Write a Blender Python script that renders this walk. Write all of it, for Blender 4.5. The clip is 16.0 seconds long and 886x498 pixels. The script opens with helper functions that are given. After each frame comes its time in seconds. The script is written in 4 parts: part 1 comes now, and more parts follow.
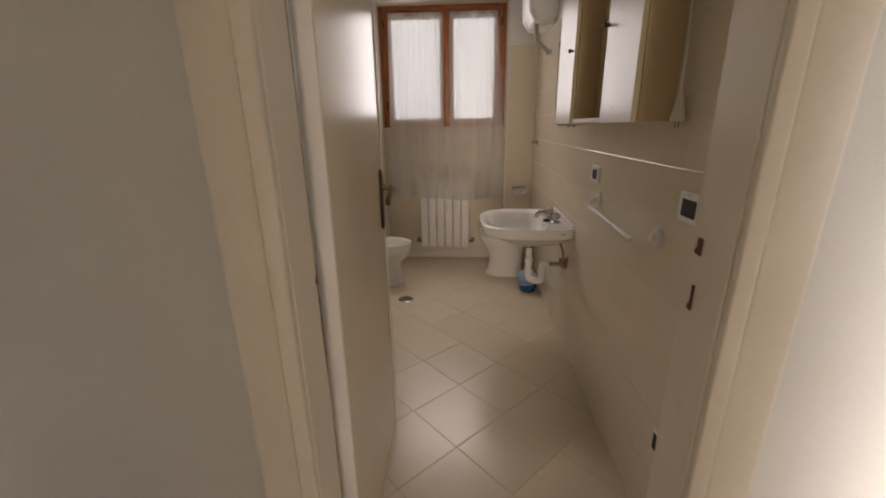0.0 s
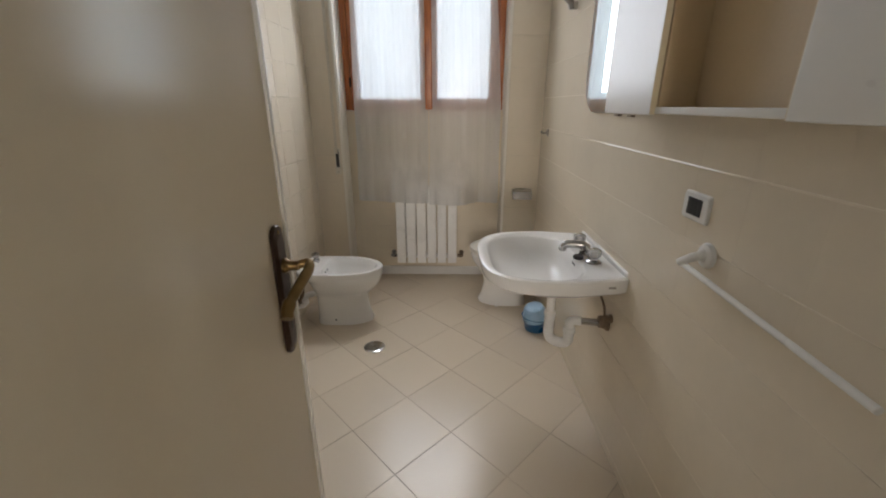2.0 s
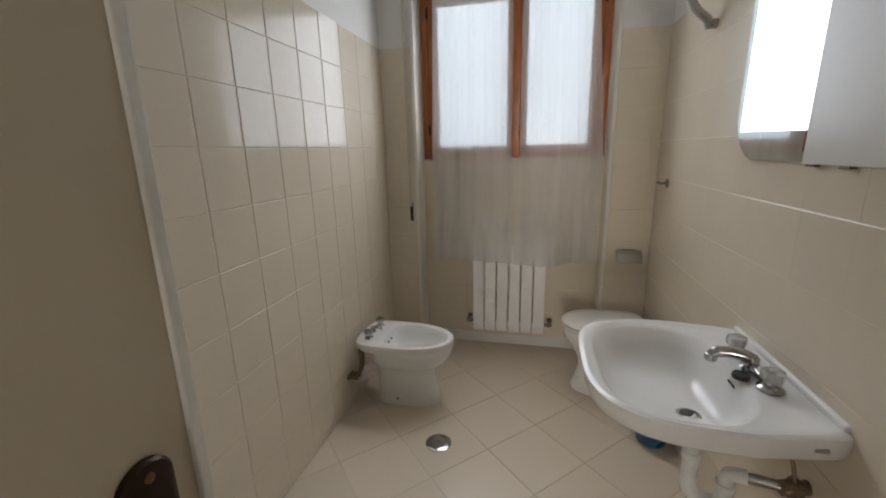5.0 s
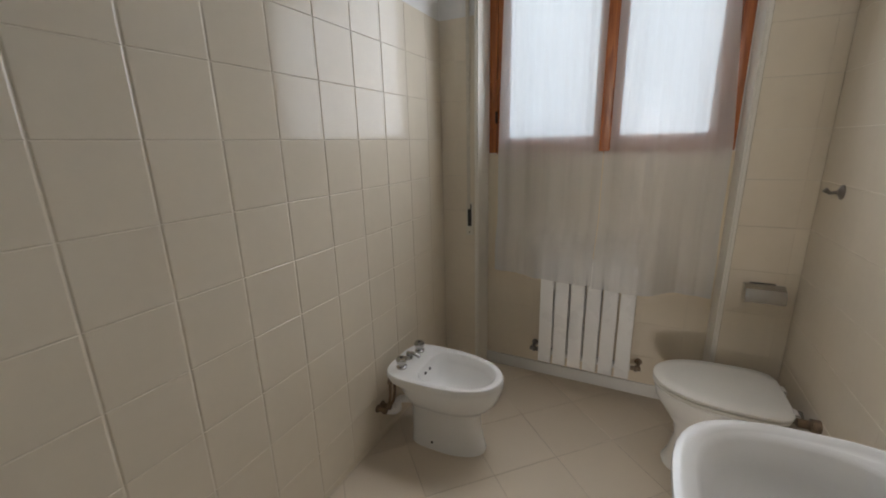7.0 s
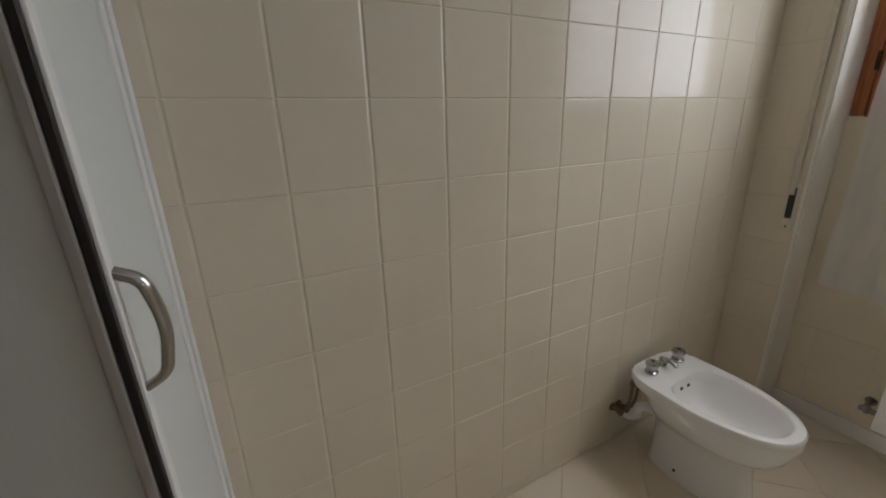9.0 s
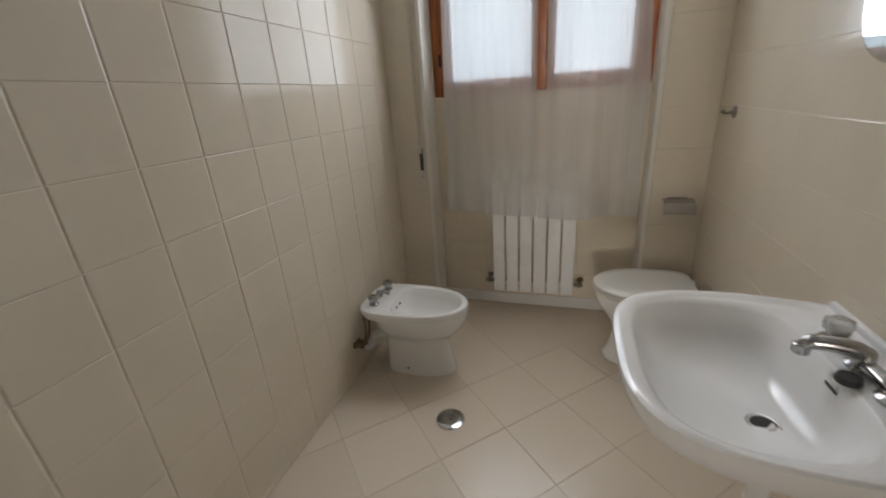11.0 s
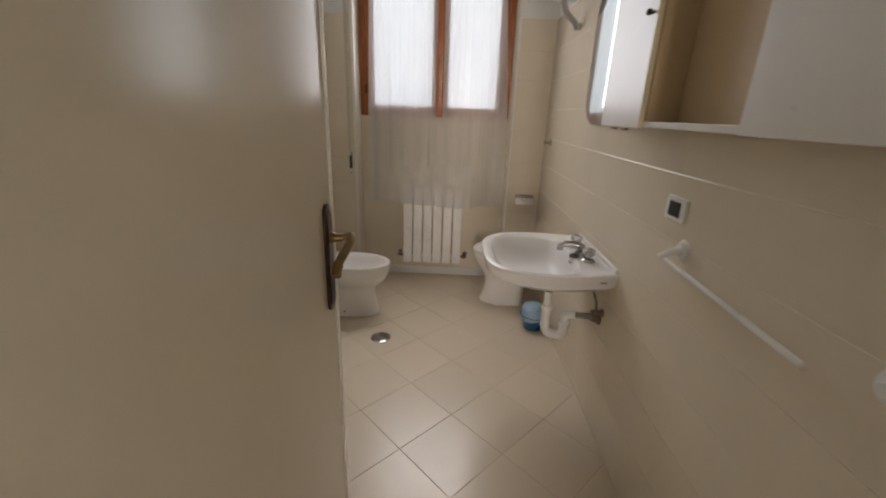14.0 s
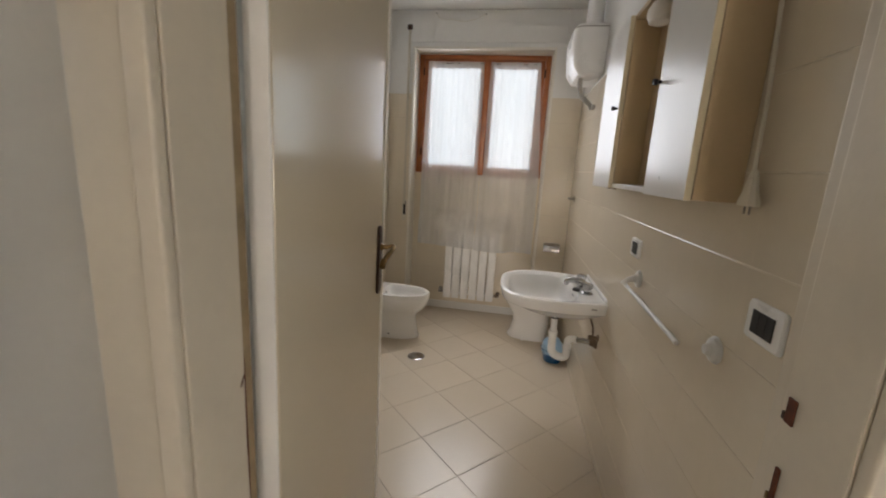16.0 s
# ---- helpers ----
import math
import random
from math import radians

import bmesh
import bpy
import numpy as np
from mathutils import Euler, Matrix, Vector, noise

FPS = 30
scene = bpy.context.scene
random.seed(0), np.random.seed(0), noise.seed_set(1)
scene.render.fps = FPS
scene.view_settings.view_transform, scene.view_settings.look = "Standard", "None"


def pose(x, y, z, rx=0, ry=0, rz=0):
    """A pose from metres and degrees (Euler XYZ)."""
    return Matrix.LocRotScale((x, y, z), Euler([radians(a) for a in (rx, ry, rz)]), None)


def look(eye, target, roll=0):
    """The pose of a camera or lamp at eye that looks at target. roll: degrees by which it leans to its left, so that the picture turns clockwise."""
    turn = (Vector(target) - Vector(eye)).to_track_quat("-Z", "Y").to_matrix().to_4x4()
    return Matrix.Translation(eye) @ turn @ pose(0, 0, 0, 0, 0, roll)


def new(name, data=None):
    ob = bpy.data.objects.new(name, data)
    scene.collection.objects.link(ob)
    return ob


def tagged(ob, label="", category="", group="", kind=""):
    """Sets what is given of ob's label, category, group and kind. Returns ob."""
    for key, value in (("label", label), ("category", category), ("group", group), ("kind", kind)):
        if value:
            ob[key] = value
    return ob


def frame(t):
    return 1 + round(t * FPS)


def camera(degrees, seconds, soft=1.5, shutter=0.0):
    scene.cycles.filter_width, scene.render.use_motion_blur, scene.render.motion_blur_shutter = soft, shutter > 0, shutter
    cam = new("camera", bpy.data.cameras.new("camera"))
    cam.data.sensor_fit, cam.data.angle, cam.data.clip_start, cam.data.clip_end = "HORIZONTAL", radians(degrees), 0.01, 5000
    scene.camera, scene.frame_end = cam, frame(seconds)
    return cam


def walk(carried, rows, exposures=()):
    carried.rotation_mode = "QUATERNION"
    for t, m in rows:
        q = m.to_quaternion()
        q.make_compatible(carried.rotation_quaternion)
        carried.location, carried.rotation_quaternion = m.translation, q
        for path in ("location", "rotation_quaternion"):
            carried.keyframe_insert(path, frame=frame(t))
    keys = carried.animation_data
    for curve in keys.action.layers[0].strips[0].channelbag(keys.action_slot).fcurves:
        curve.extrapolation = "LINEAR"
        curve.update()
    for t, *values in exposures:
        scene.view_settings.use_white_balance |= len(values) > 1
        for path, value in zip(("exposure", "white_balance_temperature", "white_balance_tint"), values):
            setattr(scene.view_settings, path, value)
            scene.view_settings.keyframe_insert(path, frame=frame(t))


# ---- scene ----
cam = camera(96.4, 16.0, soft=1.85, shutter=0.35)
PATH = [
    (0, (0.02, 1.557, 1.361), (-0.112, 3.465, 0.769), -0.8),
    (0.5, (0.0, 1.816, 1.369), (-0.075, 3.717, 0.758), -0.8),
    (1, (0.057, 2.07, 1.375), (-0.077, 3.957, 0.726), -0.9),
    (1.5, (0.018, 2.294, 1.389), (-0.052, 4.174, 0.710), 0.2),
    (2, (-0.036, 2.468, 1.391), (-0.074, 4.346, 0.709), -0.1),
    (2.5, (-0.019, 2.629, 1.383), (-0.195, 4.499, 0.696), -1.1),
    (3, (0.03, 2.776, 1.378), (-0.305, 4.633, 0.715), -1.5),
    (3.5, (0.026, 2.844, 1.404), (-0.366, 4.717, 0.818), -1.9),
    (3.7, (0.012, 2.851, 1.437), (-0.381, 4.739, 0.906), -1.7),
    (5.8, (-0.075, 2.994, 1.398), (-0.695, 4.84, 0.927), -0.9),
    (6, (-0.053, 3.031, 1.401), (-0.758, 4.842, 0.925), -1.1),
    (6.5, (-0.032, 3.223, 1.401), (-0.879, 4.965, 0.902), -1.6),
    (7, (-0.018, 3.398, 1.412), (-0.886, 5.127, 0.902), -1.4),
    (7.5, (-0.059, 3.442, 1.383), (-1.018, 5.108, 0.832), -0.8),
    (8, (-0.111, 3.449, 1.37), (-1.495, 4.76, 0.766), -0.9),
    (8.2, (-0.122, 3.45, 1.371), (-1.675, 4.54, 0.755), -0.8),
    (9.1, (-0.136, 3.43, 1.382), (-1.826, 4.323, 0.77), -1.8),
    (10.3, (-0.135, 3.34, 1.373), (-1.117, 4.951, 0.698), -2.6),
    (10.5, (-0.107, 3.316, 1.369), (-0.947, 5.007, 0.699), -3.0),
    (11, (-0.035, 3.218, 1.354), (-0.629, 4.99, 0.642), -4.1),
    (11.5, (-0.003, 3.112, 1.348), (-0.48, 4.877, 0.538), -4.4),
    (12, (-0.036, 2.98, 1.323), (-0.335, 4.775, 0.491), -2.0),
    (12.5, (-0.081, 2.797, 1.321), (-0.253, 4.622, 0.523), -0.1),
    (13, (-0.049, 2.66, 1.347), (-0.208, 4.511, 0.607), 0.4),
    (13.5, (-0.056, 2.505, 1.355), (-0.225, 4.369, 0.65), 1.5),
    (14, (-0.066, 2.3, 1.388), (-0.106, 4.191, 0.742), 2.0),
    (14.5, (-0.030, 2.134, 1.419), (0.044, 4.073, 0.92), -0.2),
    (15, (0.04, 2.02, 1.422), (0.086, 3.973, 0.992), 0.6),
    (15.5, (0.106, 1.9, 1.411), (-0.017, 3.851, 0.991), 1.9),
    (16, (0.099, 1.818, 1.41), (-0.213, 3.752, 1.008), 3.3),
]
EXPOSURES = [(0.0, 0.55, 7950, 24), (0.5, 0.45, 7800, 24), (1.0, 0.73, 6950, 17), (1.5, 1.03, 6700, 15), (3.0, 0.92, 6550, 14), (7.5, 0.71, 6550, 14), (10.5, 0.76, 6550, 14), (12.0, 0.82, 6550, 14), (13.5, 0.85, 7100, 19), (14.5, 0.93, 7100, 19), (15.2, 0.93, 6950, 17), (16.0, 0.97, 6950, 16)]
walk(cam, [(t, look(eye, target, roll)) for t, eye, target, roll in PATH], EXPOSURES)

# ---- light ----
world = bpy.data.worlds.new("world")
scene.world = world
world.use_nodes = True
wn = world.node_tree.nodes
sky = wn.new("ShaderNodeTexSky")
sky.sky_type = "NISHITA"
sky.sun_disc = False
sky.sun_elevation, sky.sun_rotation = radians(48), radians(200)
wn["Background"].inputs["Strength"].default_value = 0.12
world.node_tree.links.new(sky.outputs[0], wn["Background"].inputs["Color"])
sun = new("sun", bpy.data.lights.new("sun", "SUN"))
sun.data.energy, sun.data.angle, sun.data.color = 2.5, radians(0.6), (1.0, 0.95, 0.88)
sun.matrix_world = look((2, -6, 9), (0, 0, 0))
SKY_GLOW = 0.95
# added lamp on the room side of the curtain, in place of steep skylight
lamp = new("window_skylight", bpy.data.lights.new("window_skylight", "AREA"))
lamp.data.shape, lamp.data.size, lamp.data.size_y, lamp.data.energy = "RECTANGLE", 1.05, 0.28, 1.5
lamp.data.spread = radians(80)
lamp.data.color = (0.94, 0.98, 1.0)
lamp.matrix_world = look((-0.243, 5.490, 2.33), (-0.243, 4.95, 1.53))
# added lamp before the curtain, in place of the sky's light through it
lamp = new("window_daylight", bpy.data.lights.new("window_daylight", "AREA"))
lamp.data.shape, lamp.data.size, lamp.data.size_y, lamp.data.energy = "RECTANGLE", 0.9, 0.85, 3.9
lamp.data.spread = radians(155)
lamp.data.color = (0.87, 0.96, 1.06)
lamp.matrix_world = look((-0.26, 5.585, 1.90), (-0.36, 4.60, 1.90))
# daylight from behind is inferred; the far window and corridor are invented
lamp = new("rear_daylight", bpy.data.lights.new("rear_daylight", "AREA"))
lamp.data.shape, lamp.data.size, lamp.data.size_y, lamp.data.energy = "RECTANGLE", 1.8, 2.2, 135
lamp.data.color = (1.0, 0.97, 0.92)
lamp.matrix_world = look((0.08, -9.0, 1.5), (0.08, 0, 1.4))
# added lamps at the hall's two unseen ends, for daylight along its walls
for side, power in ((-1, 1.0), (1, 3.2)):
    lamp = new("hall_added_light", bpy.data.lights.new("hall_added_light", "AREA"))
    lamp.data.shape, lamp.data.size, lamp.data.size_y, lamp.data.energy = "RECTANGLE", 0.8, 1.9, power
    lamp.data.color = (0.88, 0.95, 1.0) if side > 0 else (1.0, 0.92, 0.80)
    lamp.matrix_world = look((side * 2.15, 1.5, 0.98), (0, 1.5, 0.9))
# added narrow lamp that brightens only the wall right of the bathroom door
lamp = new("hall_added_light", bpy.data.lights.new("hall_added_light", "AREA"))
lamp.data.shape, lamp.data.size, lamp.data.size_y, lamp.data.energy = "RECTANGLE", 0.5, 1.9, 12.0
lamp.data.spread = radians(32)
lamp.data.color = (0.84, 0.93, 1.0)
lamp.matrix_world = look((2.13, 1.3, 1.15), (1.34, 2.27, 1.15))


# ---- materials ----
def material(name, color, rough=0.5, metal=0.0, vary=0.08, scale=6.0, bump=0.0, bump_scale=60.0, coat=0.0, per_piece=0.0, spec=0.5):
    """A surface with mottling at two scales, fine relief and uneven gloss."""
    m = bpy.data.materials.new(name)
    m.use_nodes = True
    n, l = m.node_tree.nodes, m.node_tree.links
    b = n["Principled BSDF"]
    spot = n.new("ShaderNodeNewGeometry")
    big = n.new("ShaderNodeTexNoise")
    big.inputs["Scale"].default_value, big.inputs["Detail"].default_value = scale, 4
    fine = n.new("ShaderNodeTexNoise")
    fine.inputs["Scale"].default_value, fine.inputs["Detail"].default_value = bump_scale, 5
    l.new(spot.outputs["Position"], big.inputs["Vector"])
    l.new(spot.outputs["Position"], fine.inputs["Vector"])
    mix = n.new("ShaderNodeMath")
    mix.operation = "MULTIPLY_ADD"
    mix.use_clamp = True
    mix.inputs[1].default_value = 0.35
    l.new(fine.outputs["Fac"], mix.inputs[0])
    l.new(big.outputs["Fac"], mix.inputs[2])
    ramp = n.new("ShaderNodeValToRGB")
    ramp.color_ramp.elements[0].position, ramp.color_ramp.elements[1].position = 0.35, 0.95
    ramp.color_ramp.elements[0].color = (*[c * (1 - vary) for c in color], 1)
    ramp.color_ramp.elements[1].color = (*[min(1, c * (1 + vary)) for c in color], 1)
    l.new(mix.outputs[0], ramp.inputs["Fac"])
    last = ramp.outputs["Color"]
    if per_piece:
        info = n.new("ShaderNodeObjectInfo")
        hsv = n.new("ShaderNodeHueSaturation")
        rng = n.new("ShaderNodeMapRange")
        rng.inputs["To Min"].default_value, rng.inputs["To Max"].default_value = 1 - per_piece, 1 + per_piece
        l.new(info.outputs["Random"], rng.inputs["Value"])
        l.new(rng.outputs["Result"], hsv.inputs["Value"])
        l.new(last, hsv.inputs["Color"])
        last = hsv.outputs["Color"]
    l.new(last, b.inputs["Base Color"])
    rr = n.new("ShaderNodeMapRange")
    rr.inputs["To Min"].default_value, rr.inputs["To Max"].default_value = max(0.02, rough * 0.8), min(1, rough * 1.2)
    l.new(big.outputs["Fac"], rr.inputs["Value"])
    l.new(rr.outputs["Result"], b.inputs["Roughness"])
    b.inputs["Metallic"].default_value = metal
    b.inputs["Coat Weight"].default_value = coat
    b.inputs["Coat Roughness"].default_value = 0.06
    b.inputs["Specular IOR Level"].default_value = spec
    if bump:
        bp = n.new("ShaderNodeBump")
        bp.inputs["Strength"].default_value, bp.inputs["Distance"].default_value = bump, 0.002
        l.new(fine.outputs["Fac"], bp.inputs["Height"])
        l.new(bp.outputs["Normal"], b.inputs["Normal"])
    return m


def wood_material(name, dark, light, along="z"):
    m = bpy.data.materials.new(name)
    m.use_nodes = True
    n, l = m.node_tree.nodes, m.node_tree.links
    b = n["Principled BSDF"]
    geo, mapping = n.new("ShaderNodeTexCoord"), n.new("ShaderNodeMapping")
    mapping.inputs["Scale"].default_value = (30, 30, 2.0) if along == "z" else (2.0, 30, 30)
    noise_1 = n.new("ShaderNodeTexNoise")
    noise_1.inputs["Scale"].default_value, noise_1.inputs["Detail"].default_value = 2.0, 8
    noise_1.inputs["Distortion"].default_value = 1.2
    ramp = n.new("ShaderNodeValToRGB")
    ramp.color_ramp.elements[0].position, ramp.color_ramp.elements[1].position = 0.3, 0.72
    ramp.color_ramp.elements[0].color, ramp.color_ramp.elements[1].color = (*dark, 1), (*light, 1)
    bp = n.new("ShaderNodeBump")
    bp.inputs["Strength"].default_value, bp.inputs["Distance"].default_value = 0.15, 0.002
    l.new(geo.outputs["Object"], mapping.inputs["Vector"])
    l.new(mapping.outputs["Vector"], noise_1.inputs["Vector"])
    l.new(noise_1.outputs["Fac"], ramp.inputs["Fac"])
    l.new(ramp.outputs["Color"], b.inputs["Base Color"])
    l.new(noise_1.outputs["Fac"], bp.inputs["Height"])
    l.new(bp.outputs["Normal"], b.inputs["Normal"])
    b.inputs["Roughness"].default_value = 0.32
    return m


WALL_TILE = material("cream_ceramic", (0.77, 0.68, 0.545), 0.12, vary=0.04, scale=3, bump=0.05, bump_scale=30, per_piece=0.012, spec=0.32)
FLOOR_TILE = material("beige_floor_ceramic", (0.69, 0.59, 0.465), 0.26, vary=0.006, scale=1.0, bump=0.06, bump_scale=60, per_piece=0.03)
GROUT = material("pale_grout", (0.82, 0.74, 0.62), 0.6, vary=0.15, scale=8, bump=0.4, bump_scale=200)
FLOOR_GROUT = material("grey_brown_grout", (0.52, 0.43, 0.335), 0.9, vary=0.5, scale=2.3, bump=0.4, bump_scale=200)
PLASTER = material("white_plaster", (0.82, 0.80, 0.76), 0.75, vary=0.05, scale=2.5, bump=0.35, bump_scale=35)
REVEAL = material("cream_reveal_paint", (0.82, 0.77, 0.68), 0.55, vary=0.06, scale=4, bump=0.3, bump_scale=40)
HALL_PAINT = material("pale_hall_paint", (0.66, 0.63, 0.575), 0.6, vary=0.04, scale=3, bump=0.35, bump_scale=70)
CEILING = material("ceiling_paint", (0.86, 0.85, 0.82), 0.85, vary=0.03, scale=2, bump=0.3, bump_scale=60)
DOOR_PAINT = material("cream_door_lacquer", (0.69, 0.60, 0.455), 0.20, vary=0.015, scale=1.0, bump=0.04, bump_scale=120, spec=0.5)
# hinge edge coloured whiter than the leaf, for the hall light on it
HINGE_EDGE = material("hinge_edge_lit_white", (0.87, 0.85, 0.81), 0.4, vary=0.05, scale=5, bump=0.1, bump_scale=60)
# worn edge; its colour is also raised for the window light it catches
DOOR_EDGE = material("worn_lit_cream_edge", (0.90, 0.86, 0.79), 0.45, vary=0.12, scale=9, bump=0.25, bump_scale=60)
JAMB = material("cream_jamb_paint", (0.70, 0.62, 0.50), 0.42, vary=0.06, scale=5, bump=0.2, bump_scale=50)
CERAMIC = material("white_vitreous_china", (0.87, 0.855, 0.83), 0.17, vary=0.02, scale=3, coat=0.12)
SEAT = material("white_seat_plastic", (0.78, 0.75, 0.69), 0.25, vary=0.03, scale=4)
WHITE_PLASTIC = material("white_plastic", (0.87, 0.86, 0.84), 0.28, vary=0.03, scale=6)
PLUG_WHITE = material("cream_flex_plastic", (0.82, 0.77, 0.66), 0.35, vary=0.05, scale=9)
YELLOWED = material("yellowed_plastic", (0.70, 0.65, 0.55), 0.4, vary=0.06, scale=8)
RAD_PAINT = material("white_radiator_enamel", (0.88, 0.87, 0.85), 0.28, vary=0.02, scale=5)
CHROME = material("chrome", (0.44, 0.43, 0.42), 0.17, metal=1.0, vary=0.08, scale=20)
DULL_METAL = material("limescaled_brass", (0.22, 0.16, 0.11), 0.45, metal=0.7, vary=0.4, scale=40, bump=0.4, bump_scale=150)
BRONZE = material("dark_bronze_plate", (0.055, 0.032, 0.022), 0.32, metal=0.75, vary=0.3, scale=25, bump=0.2, bump_scale=80)
BRASS = material("aged_brass", (0.22, 0.145, 0.062), 0.30, metal=1.0, vary=0.25, scale=25, bump=0.15, bump_scale=80)
TARNISHED = material("tarnished_chrome", (0.26, 0.24, 0.22), 0.28, metal=1.0, vary=0.2, scale=30)
BLACK = material("black_plastic", (0.02, 0.018, 0.017), 0.4, vary=0.2, scale=20)
SOCKET_GREY = material("charcoal_switch_module", (0.016, 0.015, 0.016), 0.5, vary=0.2, scale=20)
RUBBER = material("black_rubber_seal", (0.012, 0.008, 0.007), 0.6, vary=0.2, scale=20)
ALU = material("white_aluminium_profile", (0.88, 0.88, 0.86), 0.35, vary=0.04, scale=10)
ALU_GREY = material("grey_aluminium_profile", (0.38, 0.36, 0.33), 0.4, vary=0.08, scale=10)
CAB_WHITE = material("white_cabinet_lacquer", (0.76, 0.74, 0.70), 0.30, vary=0.03, scale=4, bump=0.05, bump_scale=30)
CAB_BEIGE = material("beige_melamine", (0.62, 0.47, 0.285), 0.45, vary=0.06, scale=4, bump=0.1, bump_scale=90)
DARK_BLUE = material("dark_blue_plastic", (0.012, 0.10, 0.25), 0.28, vary=0.1, scale=10)
LIGHT_BLUE = material("pale_blue_plastic", (0.32, 0.50, 0.68), 0.28, vary=0.06, scale=10)
GRIME = material("stained_sealant", (0.12, 0.10, 0.075), 0.6, vary=0.4, scale=40)
RAW_WOOD = material("bare_mortise_wood", (0.11, 0.030, 0.012), 0.8, vary=0.4, scale=60, bump=0.5, bump_scale=120)
REBATE = material("dark_tan_rebate", (0.36, 0.26, 0.15), 0.7, vary=0.3, scale=14, bump=0.5, bump_scale=90)
CAB_EDGE = material("cream_edge_band", (0.74, 0.64, 0.44), 0.4, vary=0.06, scale=9, bump=0.1, bump_scale=60)
STRAP = material("grey_shutter_strap", (0.62, 0.56, 0.46), 0.8, vary=0.15, scale=60, bump=0.5, bump_scale=300)
WOOD = wood_material("red_brown_window_wood", (0.27, 0.072, 0.020), (0.56, 0.19, 0.055))
WOOD_X = wood_material("red_brown_window_rail", (0.27, 0.072, 0.020), (0.56, 0.19, 0.055), "x")


def simple(name):
    m = bpy.data.materials.new(name)
    m.use_nodes = True
    return m, m.node_tree.nodes, m.node_tree.links


MIRROR, mn, ml = simple("mirror_silver")
mn["Principled BSDF"].inputs["Base Color"].default_value = (0.72, 0.79, 0.80, 1)
mn["Principled BSDF"].inputs["Metallic"].default_value = 1
mn["Principled BSDF"].inputs["Roughness"].default_value = 0.015

GLASS, mn, ml = simple("window_glass")
mn["Principled BSDF"].inputs["Base Color"].default_value = (0.96, 0.98, 0.98, 1)
mn["Principled BSDF"].inputs["Roughness"].default_value = 0.16
mn["Principled BSDF"].inputs["Transmission Weight"].default_value = 1
mn["Principled BSDF"].inputs["IOR"].default_value = 1.45

FROSTED, mn, ml = simple("frosted_shower_panel")
mn["Principled BSDF"].inputs["Base Color"].default_value = (0.80, 0.83, 0.81, 1)
mn["Principled BSDF"].inputs["Roughness"].default_value = 0.45
mn["Principled BSDF"].inputs["Transmission Weight"].default_value = 0.12
fz = mn.new("ShaderNodeTexVoronoi")
fz.inputs["Scale"].default_value = 90
fb = mn.new("ShaderNodeBump")
fb.inputs["Strength"].default_value = 0.3
ml.new(fz.outputs["Distance"], fb.inputs["Height"])
ml.new(fb.outputs["Normal"], mn["Principled BSDF"].inputs["Normal"])

CRYSTAL, mn, ml = simple("clear_acrylic_knob")
mn["Principled BSDF"].inputs["Base Color"].default_value = (0.80, 0.79, 0.77, 1)
mn["Principled BSDF"].inputs["Roughness"].default_value = 0.12
mn["Principled BSDF"].inputs["Transmission Weight"].default_value = 0.7

SHEER, mn, ml = simple("white_sheer_fabric")
mn.remove(mn["Principled BSDF"])
clear, through_light, cloth = mn.new("ShaderNodeBsdfTransparent"), mn.new("ShaderNodeBsdfTranslucent"), mn.new("ShaderNodeBsdfDiffuse")
through_light.inputs["Color"].default_value = (0.93, 0.93, 0.92, 1)
cloth.inputs["Color"].default_value = (0.93, 0.91, 0.89, 1)
weave, coords = mn.new("ShaderNodeTexNoise"), mn.new("ShaderNodeTexCoord")
stretch = mn.new("ShaderNodeMapping")
stretch.inputs["Scale"].default_value = (7, 5, 0.15)
weave.inputs["Scale"].default_value, weave.inputs["Detail"].default_value = 2.0, 4
ml.new(coords.outputs["Object"], stretch.inputs["Vector"])
ml.new(stretch.outputs["Vector"], weave.inputs["Vector"])
density = mn.new("ShaderNodeMapRange")
density.inputs["From Min"].default_value, density.inputs["From Max"].default_value = 0.3, 0.7
density.inputs["To Min"].default_value, density.inputs["To Max"].default_value = 0.66, 0.75
ml.new(weave.outputs["Fac"], density.inputs["Value"])
fabric, sheer = mn.new("ShaderNodeMixShader"), mn.new("ShaderNodeMixShader")
fabric.inputs["Fac"].default_value = 0.48
ml.new(through_light.outputs[0], fabric.inputs[1])
ml.new(cloth.outputs[0], fabric.inputs[2])
ml.new(density.outputs["Result"], sheer.inputs["Fac"])
ml.new(clear.outputs[0], sheer.inputs[1])
ml.new(fabric.outputs[0], sheer.inputs[2])
ml.new(sheer.outputs[0], mn["Material Output"].inputs["Surface"])

# sky, haze and distance painted on a glowing sheet
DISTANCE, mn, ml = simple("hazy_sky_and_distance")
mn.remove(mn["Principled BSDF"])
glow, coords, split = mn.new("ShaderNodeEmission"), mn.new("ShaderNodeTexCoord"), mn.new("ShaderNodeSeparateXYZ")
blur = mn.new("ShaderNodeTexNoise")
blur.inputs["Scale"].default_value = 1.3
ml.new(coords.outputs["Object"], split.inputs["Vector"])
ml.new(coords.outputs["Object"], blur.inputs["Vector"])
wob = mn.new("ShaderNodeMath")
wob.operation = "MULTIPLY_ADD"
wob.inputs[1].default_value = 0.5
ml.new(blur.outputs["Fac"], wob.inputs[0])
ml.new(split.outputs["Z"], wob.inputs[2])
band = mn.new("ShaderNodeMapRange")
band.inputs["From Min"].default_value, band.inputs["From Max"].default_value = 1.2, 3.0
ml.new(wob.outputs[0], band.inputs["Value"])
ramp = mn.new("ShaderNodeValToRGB")
